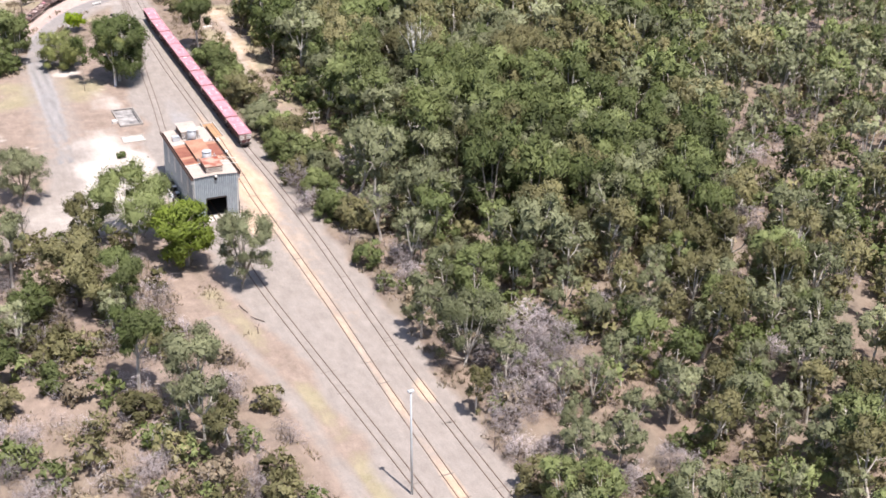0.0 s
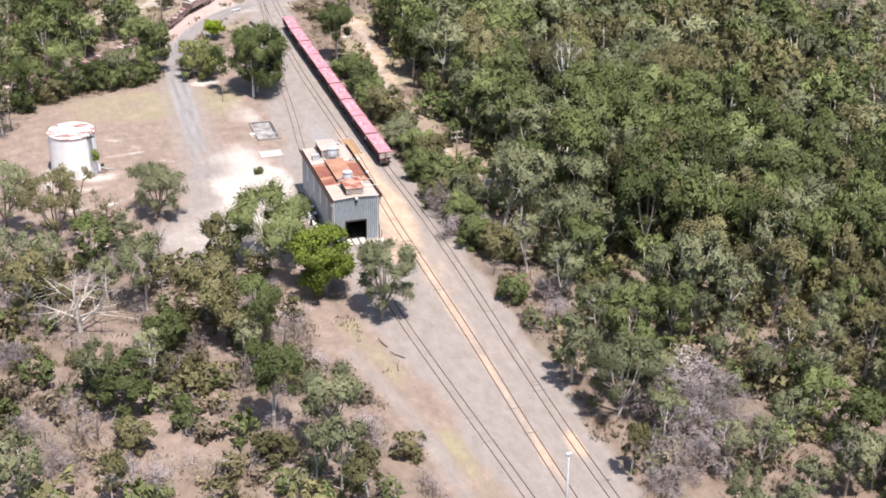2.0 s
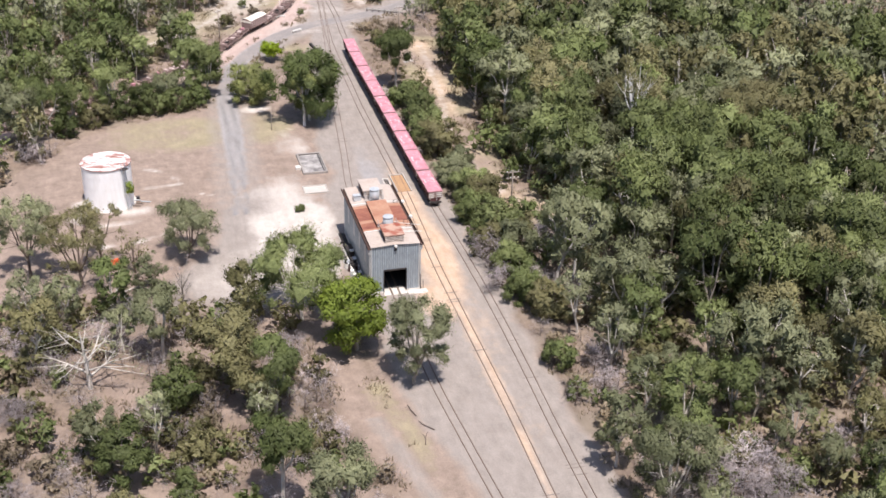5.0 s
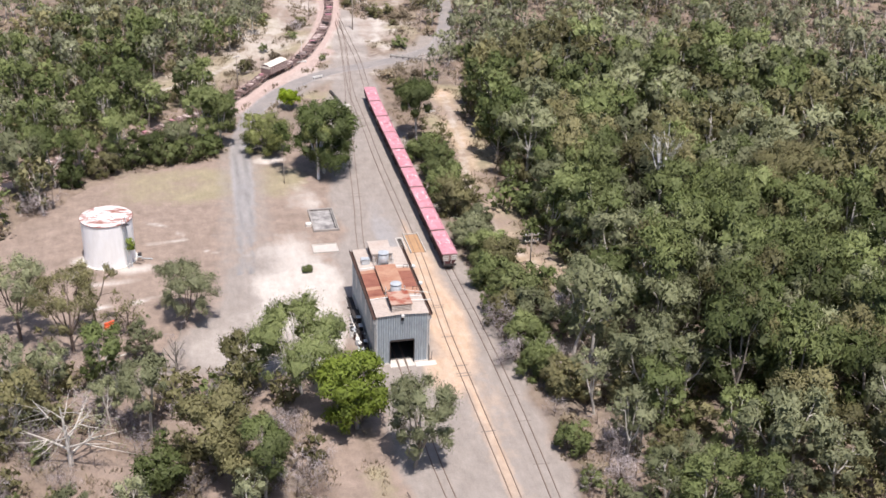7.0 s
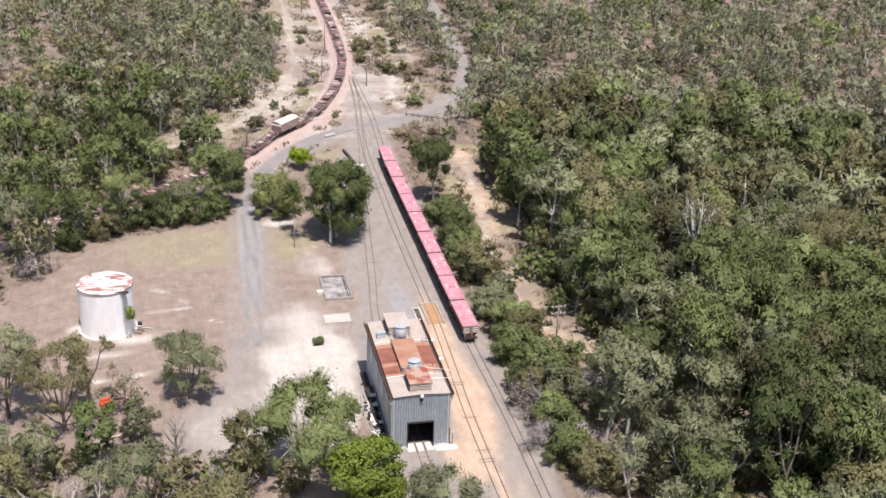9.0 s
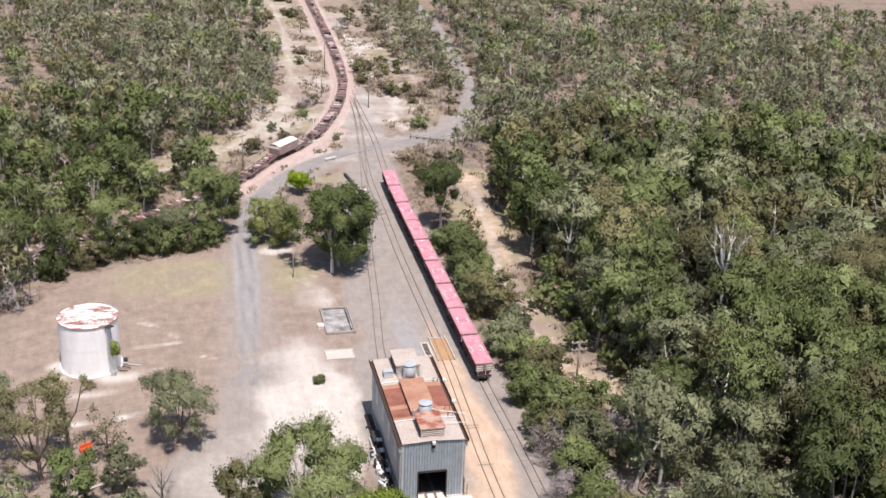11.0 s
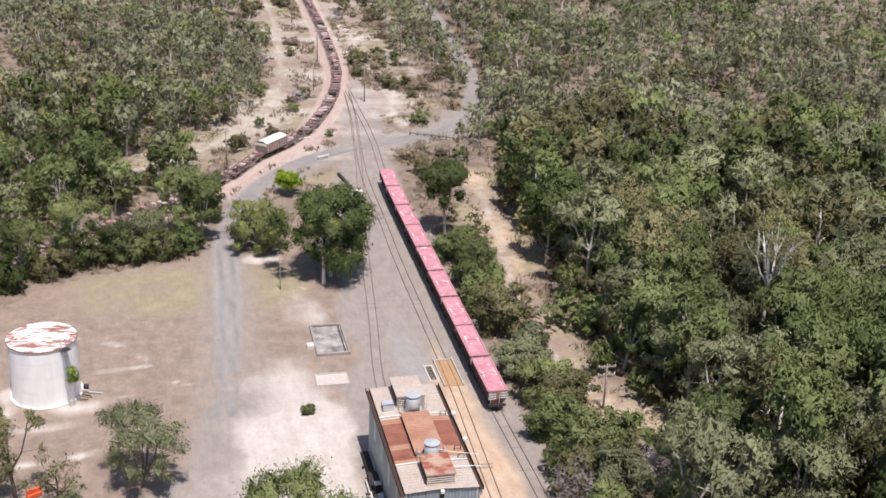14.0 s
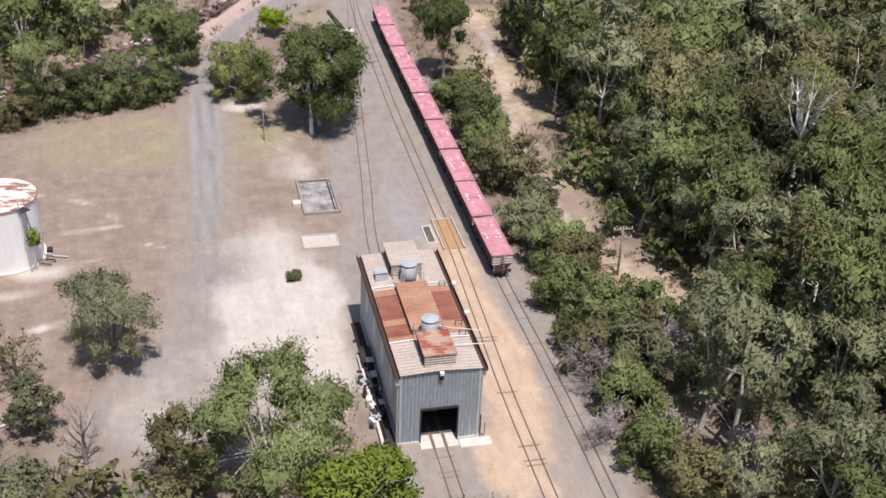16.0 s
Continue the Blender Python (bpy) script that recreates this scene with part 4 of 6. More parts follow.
def build_covered():
    w = thing("covered_wagon", "brown slatted wagon with a cream canvas top", "wagon")
    L = 3.3
    b = part("body", Shape().box(-1.2, -L, 1.05, 1.2, L, 2.95, .04), BROWN_STEEL, w)
    for z in (1.3, 1.7, 2.1, 2.5):
        for sx in (-1, 1):
            part("slat", Shape().box(sx * 1.24 - .03, -L + .05, z, sx * 1.24 + .03, L - .05, z + .2), DECK, b)
    for y in np.linspace(-L + .1, L - .1, 9):
        for sx in (-1, 1):
            part("side_post", Shape().box(sx * 1.3 - .04, y - .06, 1.05, sx * 1.3 + .04, y + .06, 2.95), BROWN_STEEL, b)
    s = Shape()
    n, vs = 8, []
    for y in np.linspace(-L - .05, L + .05, 9):
        for i in range(n + 1):
            x = -1.32 + 2.64 * i / n
            vs.append((x, y, 2.9 + .38 * math.sin(math.pi * i / n) + .04 * math.sin(y * 3)))
    s.add(vs, [(r * (n + 1) + i, r * (n + 1) + i + 1, (r + 1) * (n + 1) + i + 1, (r + 1) * (n + 1) + i) for r in range(8) for i in range(n)])
    s.add([(-1.32, -L - .05, 2.9), (1.32, -L - .05, 2.9), (1.32, -L - .05, 2.4), (-1.32, -L - .05, 2.4)], [(0, 1, 2, 3)])
    part("canvas_top", s, CANVAS, w, "cream canvas tarpaulin top", True)
    part("underframe", Shape().box(-.5, -L - .2, .75, .5, L + .2, 1.05).box(-1.15, -L - .15, .75, 1.15, -L, 1.1).box(-1.15, L, .75, 1.15, L + .15, 1.1), DARK_STEEL, w)
    for y in (-L + 1.3, L - 1.3):
        bogie(w, y)
    return w


flats = [build_flat(i) for i in range(5)]
track = resample(MAIN_TRACK, 0.2)
arc0 = int(np.argmin(np.abs(track[:, 1] - 124.3)))


def on_main(i):
    i = min(max(i, 3), len(track) - 4)
    d = track[i + 3] - track[i - 3]
    return pose(track[i][0], track[i][1], 0.33, 0, 0, math.degrees(math.atan2(d[1], d[0])) - 90)


cov = build_covered()
cov.matrix_basis = on_main(arc0)
placed = 0
for k in range(-7, 18):
    if k == 0:
        continue
    m = on_main(arc0 + int(k * 13.6 / 0.2) + (18 if k < 0 else -18))
    if placed < 5:
        flats[placed].matrix_basis = m
    else:
        copy_thing(flats[(placed * 3) % 5], m)
    placed += 1

# ---------------------------------------------------------------- yard fittings


surface_rim = surface("stained_concrete_rim", (0.34, 0.31, 0.285), (0.19, 0.17, 0.155), 0.9)


def bund(x0, y0, x1, y1):
    b = thing("bunded_pad", "sunken concrete pad with dark rim and ash fill", "concrete pad")
    t = 0.28
    part("fill", Shape().box(x0 + t, y0 + t, -.05, x1 - t, y1 - t, .05), DARK_FILL, b)
    for bx in ((x0, y0, x1, y0 + t), (x0, y1 - t, x1, y1), (x0, y0 + t, x0 + t, y1 - t), (x1 - t, y0 + t, x1, y1 - t)):
        part("rim", Shape().box(bx[0], bx[1], -.05, bx[2], bx[3], .38, .03), surface_rim, b)
    part("sump", Shape().box(x0 - 1.0, y0 + 2.2, -.05, x0 - .05, y0 + 3.2, .5, .05), PALE_CONCRETE, b)
    part("pipe", Shape().tube([(x0 + .5, y1 - .6, .3), (x1 - .6, y1 - .6, .3), (x1 - .6, y0 + .6, .3)], .06, 6), DARK_STEEL, b)


bund(-6.6, 43.0, -2.2, 51.6)
slab = thing("concrete_slab", "bleached low concrete slab with a raised edge", "concrete slab")
part("slab", Shape().box(-7.5, 35.3, -.05, -3.6, 38.1, .05, .02), surface("sandy_concrete", (0.50, 0.44, 0.40), (0.60, 0.55, 0.50), 0.9), slab)
for bx in ((-7.6, 35.2, -3.5, 35.35), (-7.6, 38.05, -3.5, 38.2), (-7.6, 35.35, -7.45, 38.05), (-3.65, 35.35, -3.5, 38.05)):
    part("edge", Shape().box(bx[0], bx[1], -.05, bx[2], bx[3], .18), CONCRETE, slab)

pit = thing("inspection_pit", "orange ore-stained pit with steel edge rails", "inspection pit")
ORE = surface("orange_ore_dust", (0.43, 0.265, 0.145), (0.36, 0.22, 0.13), 0.95, scale=0.7)
part("floor", Shape().box(8.2, 32.8, -.04, 10.3, 39.4, .045), ORE, pit, "orange ore dust")
for x in (7.95, 10.35):
    part("edge_rail", Shape().box(x - .08, 32.6, -.04, x + .08, 39.8, .3), CONCRETE, pit)
part("end_beam", Shape().box(8.03, 39.55, -.04, 10.27, 39.75, .09), CONCRETE, pit)
grate = thing("drain_grate", "long rectangular steel drain grate in concrete", "grate")
for bx in ((6.4, 34.3, 6.55, 38.3), (7.35, 34.3, 7.5, 38.3), (6.55, 34.3, 7.35, 34.45), (6.55, 38.15, 7.35, 38.3)):
    part("rim", Shape().box(bx[0], bx[1], -.04, bx[2], bx[3], .16), PALE_CONCRETE, grate)
for i in range(9):
    part("bar", Shape().box(6.55, 34.65 + .4 * i, .0, 7.35, 34.75 + .4 * i, .09), DARK_STEEL, grate)


def clutter_left():
    """Pipes, drums and racks along the long wall."""
    x = -SW - 0.9
    run = thing("pipe_run", "long pale pipe on low stands beside the shed", "pipe")
    part("trough", Shape().box(x - .62, -.5, .36, x - .34, 13.6, .52, .02), PALE_CONCRETE, run, "pale cable trough on low stands")
    # thin dark bed laid flat on the ground beside the wall
    dark_strip = thing("drain_channel", "flat dark strip with a low kerb along the shed wall", "drain")
    part("bed", Shape().box(x - .30, -.6, -.03, -SW - .14, 19.8, .035), DARK_STEEL, dark_strip)
    part("kerb", Shape().box(x - .36, -.6, -.03, x - .30, 19.8, .10), CONCRETE, dark_strip)
    part("pipe", Shape().tube([(x - .0, 0.5, .35), (x - .0, 19.5, .35)], .08, 8), DARK_STEEL, run)
    for y in np.arange(0.2, 16.5, 2.3):
        part("stand", Shape().box(x - .55, y, 0, x + .15, y + .1, .33), DARK_STEEL, run)
    for i, (dx, y, r, h, mt) in enumerate([(-.9, 10.2, .32, .9, WHITE), (-.9, 9.4, .3, .9, DARK_STEEL), (-.35, 8.6, .3, .88, DARK_STEEL), (.25, 7.9, .3, .88, DARK_STEEL), (-1.1, 8.3, .3, .9, WHITE), (.3, 14.4, .3, .9, DARK_STEEL)]):
        d = thing("drum", "upright steel drum beside the shed wall", "drum", "drums by the shed", pose(x + dx, y, 0))
        part("shell", Shape().tube([(0, 0, 0), (0, 0, h * .33), (0, 0, h * .35), (0, 0, h * .37), (0, 0, h)], [r, r, r + .02, r, r], 14), mt, d)
        part("lid", Shape().tube([(0, 0, h - .01), (0, 0, h + .02)], r - .03, 14), DARK_STEEL, d)
    heap = random.Random(31)
    for i in range(26):
        px, py = x + heap.uniform(-.95, .55), heap.uniform(2.0, 10.8)
        a, b, h = heap.uniform(.25, .6), heap.uniform(.3, 1.1), heap.uniform(.3, .95)
        c = thing("scrap_crate", "battered steel scrap crate heaped beside the shed", "crate", "scrap by the shed", pose(px, py, .035, 0, 0, heap.uniform(-25, 25)))
        part("body", Shape().box(-a / 2, -b / 2, 0, a / 2, b / 2, h, .02), (DARK_STEEL, DARK_STEEL, GUTTER, GALV)[i % 4], c)
        part("rim", Shape().box(-a / 2 - .02, -b / 2 - .02, h, a / 2 + .02, b / 2 + .02, h + .04), (DARK_STEEL, GALV, DARK_STEEL, WHITE)[i % 4], c)
    rk = thing("steel_rack", "dark steel rack stacked against the shed wall", "rack", m=pose(x + .1, 12.4, 0))
    for px in (-.5, .5):
        for py in (-1.2, 1.2):
            part("post", Shape().box(px - .05, py - .05, 0, px + .05, py + .05, 1.3), DARK_STEEL, rk)
    for z in (.4, 1.25):
        part("shelf", Shape().box(-.56, -1.26, z, .56, 1.26, z + .06), DARK_STEEL, rk)
    for i, (y, a, b, h) in enumerate([(9.5, .5, .9, 1.0), (11.4, .6, .7, 1.3), (5.4, .4, .7, .8)]):
        c = thing("equipment_cabinet", "dark steel equipment cabinet beside the shed", "cabinet", m=pose(x + .35, y, 0))
        part("body", Shape().box(-a / 2, -b / 2, .06, a / 2, b / 2, h, .03), DARK_STEEL, c)
        part("lid", Shape().box(-a / 2 - .03, -b / 2 - .03, h, a / 2 + .03, b / 2 + .03, h + .05), GALV, c)


clutter_left()


def pole(x, y, h, label, arms=(), r=0.14, mat=POLE_WOOD, name="power_pole", lean=(0, 0)):
    p = thing(name, label, "pole", m=pose(x, y, 0, lean[0], lean[1], 0))
    part("post", Shape().tube([(0, 0, -.2), (0, 0, h * .5), (0, 0, h)], [r, r * .85, r * .65], 8), mat, p, smooth=True)
    for z, l, a in arms:
        arm = part("cross_arm", Shape().box(-l / 2, -.07, -.07, l / 2, .07, .07, 0, pose(0, 0, z, 0, 0, a)), WHITE if mat is GALV else POLE_WOOD, p)
        for o in np.linspace(-l / 2 + .1, l / 2 - .1, 4):
            part("insulator", Shape().tube([(0, 0, .07), (0, 0, .2), (0, 0, .28)], [.05, .08, .04], 6), WHITE, arm, m=pose(0, 0, z, 0, 0, a) @ Matrix.Translation((o, 0, 0)))
    return p


lp = pole(1.3, -76.4, 14.6, "tall pale steel yard light pole", r=0.17, mat=GALV, name="light_pole", lean=(0, -2.5))
part("lamp_head", Shape().box(-.35, -.2, 14.5, .35, .2, 14.75, .05), GALV, lp)
pole(-9.2, 64.2, 5.0, "thin timber post in the grass", r=0.08, name="timber_post")
pole(18.3, 158.0, 8.2, "timber power pole beside the junction", [(7.7, 2.0, 20)])
pole(-13.6, 117.0, 7.6, "timber power pole beside the bush track", [(7.2, 1.8, 40)])
pole(27.4, 115.5, 6.6, "timber power pole beside the gate", [(6.3, 2.0, 10)])
pole(25.6, 24.2, 6.3, "timber power pole with two white cross-arms", [(5.9, 2.2, 0), (4.8, 2.2, 0)])
pole(8.5, 168.0, 6.5, "timber signal post beside the main line", r=0.1, name="timber_post")
pole(12.5, 193.0, 8.0, "timber power pole beside the main line", [(7.6, 1.6, 0)])
pole(11.0, 236.0, 8.0, "timber power pole beside the bush track", [(7.6, 1.6, 0)])
pole(33.5, 196.0, 8.0, "timber power pole on dry grass", [(7.6, 1.6, 0)])
pole(3.2, 140.0, 3.2, "white signal post beside the road crossing", r=0.07, mat=WHITE, name="signal_post")

buf = thing("buffer_stop", "dark timber buffer beam beside the siding", "buffer stop", m=pose(6.6, 107.5, 0, 0, 0, 8))
part("beam", Shape().box(-.25, -4.2, 0, .25, 4.2, .55, .04), DARK_STEEL, buf)
part("footing", Shape().box(-.2, -5.6, 0, 1.6, -4.4, .25, .05), PALE_CONCRETE, buf)
gate = thing("road_gate", "low steel gate and guard rail beside the road", "gate", m=pose(27.6, 131.8, 0, 0, 0, -28))
for x in np.linspace(-4.5, 4.5, 7):
    part("post", Shape().box(x - .09, -.09, 0, x + .09, .09, .95), DARK_STEEL, gate)
part("rail", Shape().box(-4.6, -.16, .55, 4.6, -.09, .85, .02), CONCRETE, gate)
part("rail", Shape().box(-4.6, .09, .3, 4.6, .14, .4), DARK_STEEL, gate)
for i, (x, y, a) in enumerate([(4.5, 121.3, 25), (2.2, 132.5, 10)]):
    sgn = thing("road_barrier", "low white road barrier", "barrier", m=pose(x, y, 0, 0, 0, a))
    part("board", Shape().box(-1.3, -.06, .35, 1.3, .06, .7, .02), WHITE, sgn)
    for dx in (-1.0, 1.0):
        part("leg", Shape().box(dx - .08, -.3, 0, dx + .08, .3, .35), CONCRETE, sgn)
drum = thing("plastic_barrier", "bright orange plastic barrier under trees", "barrier", m=pose(-39.4, 16.8, 0, 0, 0, 30))
part("body", Shape().box(-.8, -.3, 0, .8, .3, .55, .08).box(-.75, -.14, .5, .75, .14, 1.05, .06), ORANGE, drum)
logm = thing("fallen_log", "bleached fallen log on bare soil", "log", m=pose(-36.5, 9.0, .12, 0, 0, 20))
part("trunk", Shape().tube([(-2.2, 0, 0), (0, .1, .03), (2.0, -.1, 0)], [.14, .12, .07], 7), BARK["white"], logm, smooth=True)
for i, (x, y, a) in enumerate([(-4.6, -29.5, 12), (-3.6, -33.0, 35), (-4.2, -35.5, -20)]):
    lg = thing("fallen_branch", "dark fallen branch beside the siding", "branch", m=pose(x, y, .1, 0, 0, 90 + a))
    part("limb", Shape().tube([(-1.3, 0, 0), (0, .15, .08), (1.3, 0, .02)], [.07, .06, .03], 5).tube([(0, .15, .08), (.6, .7, .25)], [.04, .015], 4), BARK["dark"], lg)
cu = thing("culvert_head", "small pale concrete block beside the eastern path", "concrete block", m=pose(25.0, 96.0, 0, 0, 0, 20))
part("block", Shape().box(-1.1, -.35, 0, 1.1, .35, .5, .05), PALE_CONCRETE, cu)

# ---------------------------------------------------------------- trees


def leaf_cloud(rng, centres, radii, count, length, width, droop=0.25, shell=0.55, flat=0.75, core=5, round_off=0.8):
    """Sprays of leaves, as slim triangles, about the ends of the limbs, with a few broad sprays inside each clump.
    Gives the triangles and the way each spray faces."""
    centres, radii = np.array(centres), np.array(radii)
    pick = rng.choice(len(centres), count, p=radii ** 2 / (radii ** 2).sum())
    inner = np.repeat(np.arange(len(centres)), core)
    pick = np.concatenate([pick, inner])
    total = len(pick)
    is_core = np.arange(total) >= count
    d = rng.normal(size=(total, 3))
    d[:, 2] += 0.25
    d /= np.linalg.norm(d, axis=1)[:, None]
    r = radii[pick] * (shell + (1 - shell) * rng.random(total)) ** 0.8 * (1 + 0.25 * rng.normal(size=total)).clip(0.3, 1.5)
    r = np.where(is_core, radii[pick] * 0.42, r)
    c = centres[pick] + d * r[:, None] * np.array([1, 1, flat])
    n = d * 0.75 + np.array([0, 0, 0.55]) + 0.55 * rng.normal(size=(total, 3))
    n = np.where(is_core[:, None], d, n)
    n /= np.linalg.norm(n, axis=1)[:, None]
    u = np.cross(n, rng.normal(size=(total, 3)))
    u[:, 2] -= np.where(is_core, 0.0, droop)
    u /= np.linalg.norm(u, axis=1)[:, None] + 1e-9
    v = np.cross(u, n)
    v /= np.linalg.norm(v, axis=1)[:, None] + 1e-9
    l = length * rng.uniform(0.6, 1.4, total)[:, None]
    w = width * rng.uniform(0.6, 1.4, total)[:, None]
    l = np.where(is_core[:, None], radii[pick][:, None] * 1.15, l)
    w = np.where(is_core[:, None], radii[pick][:, None] * 1.05, w)
    T = np.stack([c - v * w / 2 - u * l * 0.3, c + v * w / 2 - u * l * 0.3, c + u * l * 0.7], 1)
    # sprays face away from their clump and from the middle of the crown
    mid = centres.mean(0)
    o = c - mid
    o /= np.linalg.norm(o, axis=1)[:, None] + 1e-9
    face = round_off * (0.60 * d + 0.65 * o + np.array([0, 0, 0.22])) + (1 - round_off) * n + 0.08 * rng.normal(size=(total, 3))
    face /= np.linalg.norm(face, axis=1)[:, None]
    back = (np.cross(T[:, 1] - T[:, 0], T[:, 2] - T[:, 0]) * face).sum(1) < 0
    T[back] = T[back][:, [1, 0, 2]]
    return T, face


def make_tree(seed, h, cr, leaves, size, limbs=11, base=0.3, top=1.0, lean=0.03, thick=0.024, droop=0.25, fill=0.32, sides=6, twiggy=False, cols=4, coarse=False, steep=0.25, core=4):
    """A trunk with limbs, and its crown as an array of leaf triangles. h: height, cr: crown radius."""
    rng = np.random.default_rng(seed)
    s = Shape()
    bend = rng.normal(0, lean * h, 2)
    trunk_top = h * 0.84
    z = np.linspace(0, 1, 5)
    axis_pts = [(bend[0] * t ** 1.6, bend[1] * t ** 1.6, trunk_top * t) for t in z]
    r0 = thick * h
    s.tube(axis_pts[::2] if coarse else axis_pts, [r0 * 1.25, r0 * 0.8, r0 * 0.2] if coarse else [r0 * 1.25, r0, r0 * 0.8, r0 * 0.55, r0 * 0.2], sides, False)
    cents, rads = [], []
    a0 = rng.uniform(0, 6.28)
    for i in range(limbs):
        t0 = base + (0.92 - base) * (i + rng.uniform(0, 0.9)) / limbs
        ang = a0 + i * 2.4 + rng.uniform(-0.5, 0.5)
        p0 = np.array([np.interp(t0, z, [q[k] for q in axis_pts]) for k in range(3)])
        up = (t0 - base) / (0.95 - base)
        reach = cr * (0.40 + 0.52 * math.sin(math.pi * min(1, 0.22 + 0.70 * up))) * rng.uniform(0.6, 1.05)
        rise = h * (0.05 + 0.10 * rng.random()) * (0.7 + 0.4 * up) + reach * steep
        end = p0 + np.array([math.cos(ang) * reach, math.sin(ang) * reach, rise])
        end[2] = min(end[2], h * top - 0.10 * cr)
        midp = (p0 + end) / 2 + np.array([0, 0, -0.12 * rise]) + rng.normal(0, 0.12, 3)
        rl = r0 * (1 - t0) * 0.75 + 0.03
        if not coarse or i % 3 == 0:
            s.tube([p0, midp, end], [rl, rl * 0.65, rl * 0.2], 3 if coarse else 4, False)
        for j in range(cols):
            q = end + rng.normal(0, 1, 3) * np.array([1, 1, 0.8]) * cr * 0.24 - (np.array([0, 0, 0.12 * cr * j]) if j else 0)
            if j and not coarse:
                s.tube([midp, (midp + q) / 2 + rng.normal(0, 0.15, 3), q], [rl * 0.5, rl * 0.3, 0.02], 3, False)
            cents.append(q)
            rads.append(cr * fill * rng.uniform(0.5, 1.05))
    topq = np.array(axis_pts[-1]) + np.array([0, 0, h * 0.06])
    cents.append(topq)
    rads.append(cr * fill * 1.1)
    if twiggy:
        L, N = leaf_cloud(rng, cents, rads, leaves, size, 0.05, -0.3, 0.1, 0.9, core=0, round_off=0.4)
    else:
        L, N = leaf_cloud(rng, cents, rads, leaves, size * 1.2, size * 0.5, droop, flat=0.8, core=core)
    L[:, :, 2] = np.maximum(L[:, :, 2], 0.12)
    return s, L, N


def make_gum(seed, h, cr, leaves, size, base=0.36, forks=4, thick=0.016, fill=0.36, sides=6, coarse=False, droop=0.7, low=0.7, steep=1.0, leader=True, shell=0.4, core=5, skirt=0):
    """A eucalypt: a pale stem that forks into rising limbs, with hanging clumps of leaves at their ends."""
    rng = np.random.default_rng(seed)
    s = Shape()
    r0 = thick * h
    lean = rng.normal(0, 0.03 * h, 2)
    fork = np.array([lean[0], lean[1], h * base])
    s.tube([np.zeros(3), fork * np.array([0.3, 0.3, 0.5]), fork], [r0 * 1.3, r0, r0 * 0.85], sides, False)
    cents, rads = [], []
    a0 = rng.uniform(0, 6.28)
    for i in range(forks):
        ang = a0 + 6.283 * i / forks + rng.uniform(-0.5, 0.5)
        out = cr * (rng.uniform(0.05, 0.2) if leader and i == 0 else rng.uniform(0.28, 0.52))
        e1 = fork + np.array([math.cos(ang) * out, math.sin(ang) * out, h * (rng.uniform(0.58, 0.72) - base) * steep])
        kink = (fork + e1) / 2 + np.array([math.cos(ang), math.sin(ang), -0.6]) * out * 0.15
        r1 = r0 * rng.uniform(0.45, 0.65)
        s.tube([fork, kink, e1], [r0 * 0.7, r1, r1 * 0.65], 3 if coarse else 5, False)
        for j in range(3):
            a2 = ang + rng.uniform(-1.1, 1.1)
            o2 = cr * rng.uniform(0.12, 0.48)
            e2 = e1 + np.array([math.cos(a2) * o2, math.sin(a2) * o2, h * rng.uniform(0.05, 0.30)])
            rho = np.hypot(e2[0] - lean[0], e2[1] - lean[1]) / cr
            e2[2] = min(e2[2], h * (1.0 - 0.28 * rho * rho) - fill * cr * 0.6)
            m2 = (e1 + e2) / 2 + rng.normal(0, 0.15, 3)
            if coarse == 2:
                pass
            elif coarse:
                s.tube([e1, e2], [r1 * 0.55, r1 * 0.15], 3, False)
            else:
                s.tube([e1, m2, e2], [r1 * 0.6, r1 * 0.4, r1 * 0.15], 4, False)
            cents.append(e2)
            rads.append(cr * fill * rng.uniform(0.7, 1.1))
            q = m2 + rng.normal(0, 0.16, 3) * cr
            cents.append(q)
            rads.append(cr * fill * rng.uniform(0.4, 0.8))
            if not coarse:
                s.tube([m2, q], [r1 * 0.3, 0.02], 3, False)
            if rng.random() < low:
                q = kink + np.array([math.cos(a2), math.sin(a2), rng.uniform(-0.2, 0.6)]) * cr * rng.uniform(0.3, 0.6)
                cents.append(q)
                rads.append(cr * fill * rng.uniform(0.4, 0.8))
                if coarse != 2:
                    s.tube([kink, q], [r1 * 0.4, 0.02], 3, False)
    # low side shoots that clothe the stem
    for i in range(skirt):
        a2, z2 = a0 + 2.4 * i, h * rng.uniform(0.16, 0.48)
        q = np.array([math.cos(a2), math.sin(a2), 0]) * cr * rng.uniform(0.35, 0.8) + np.array([lean[0] * 0.5, lean[1] * 0.5, z2])
        cents.append(q)
        rads.append(cr * fill * rng.uniform(0.6, 1.0))
        if not coarse:
            s.tube([fork * np.array([0.4, 0.4, 0.4 * z2 / (h * base)]), q], [r0 * 0.25, 0.02], 3, False)
    L, N = leaf_cloud(rng, cents, rads, leaves, size * 1.25, size * 0.42, droop, shell=shell, flat=0.95, core=core)
    L[:, :, 2] = np.maximum(L[:, :, 2], 0.12)
    return s, L, N


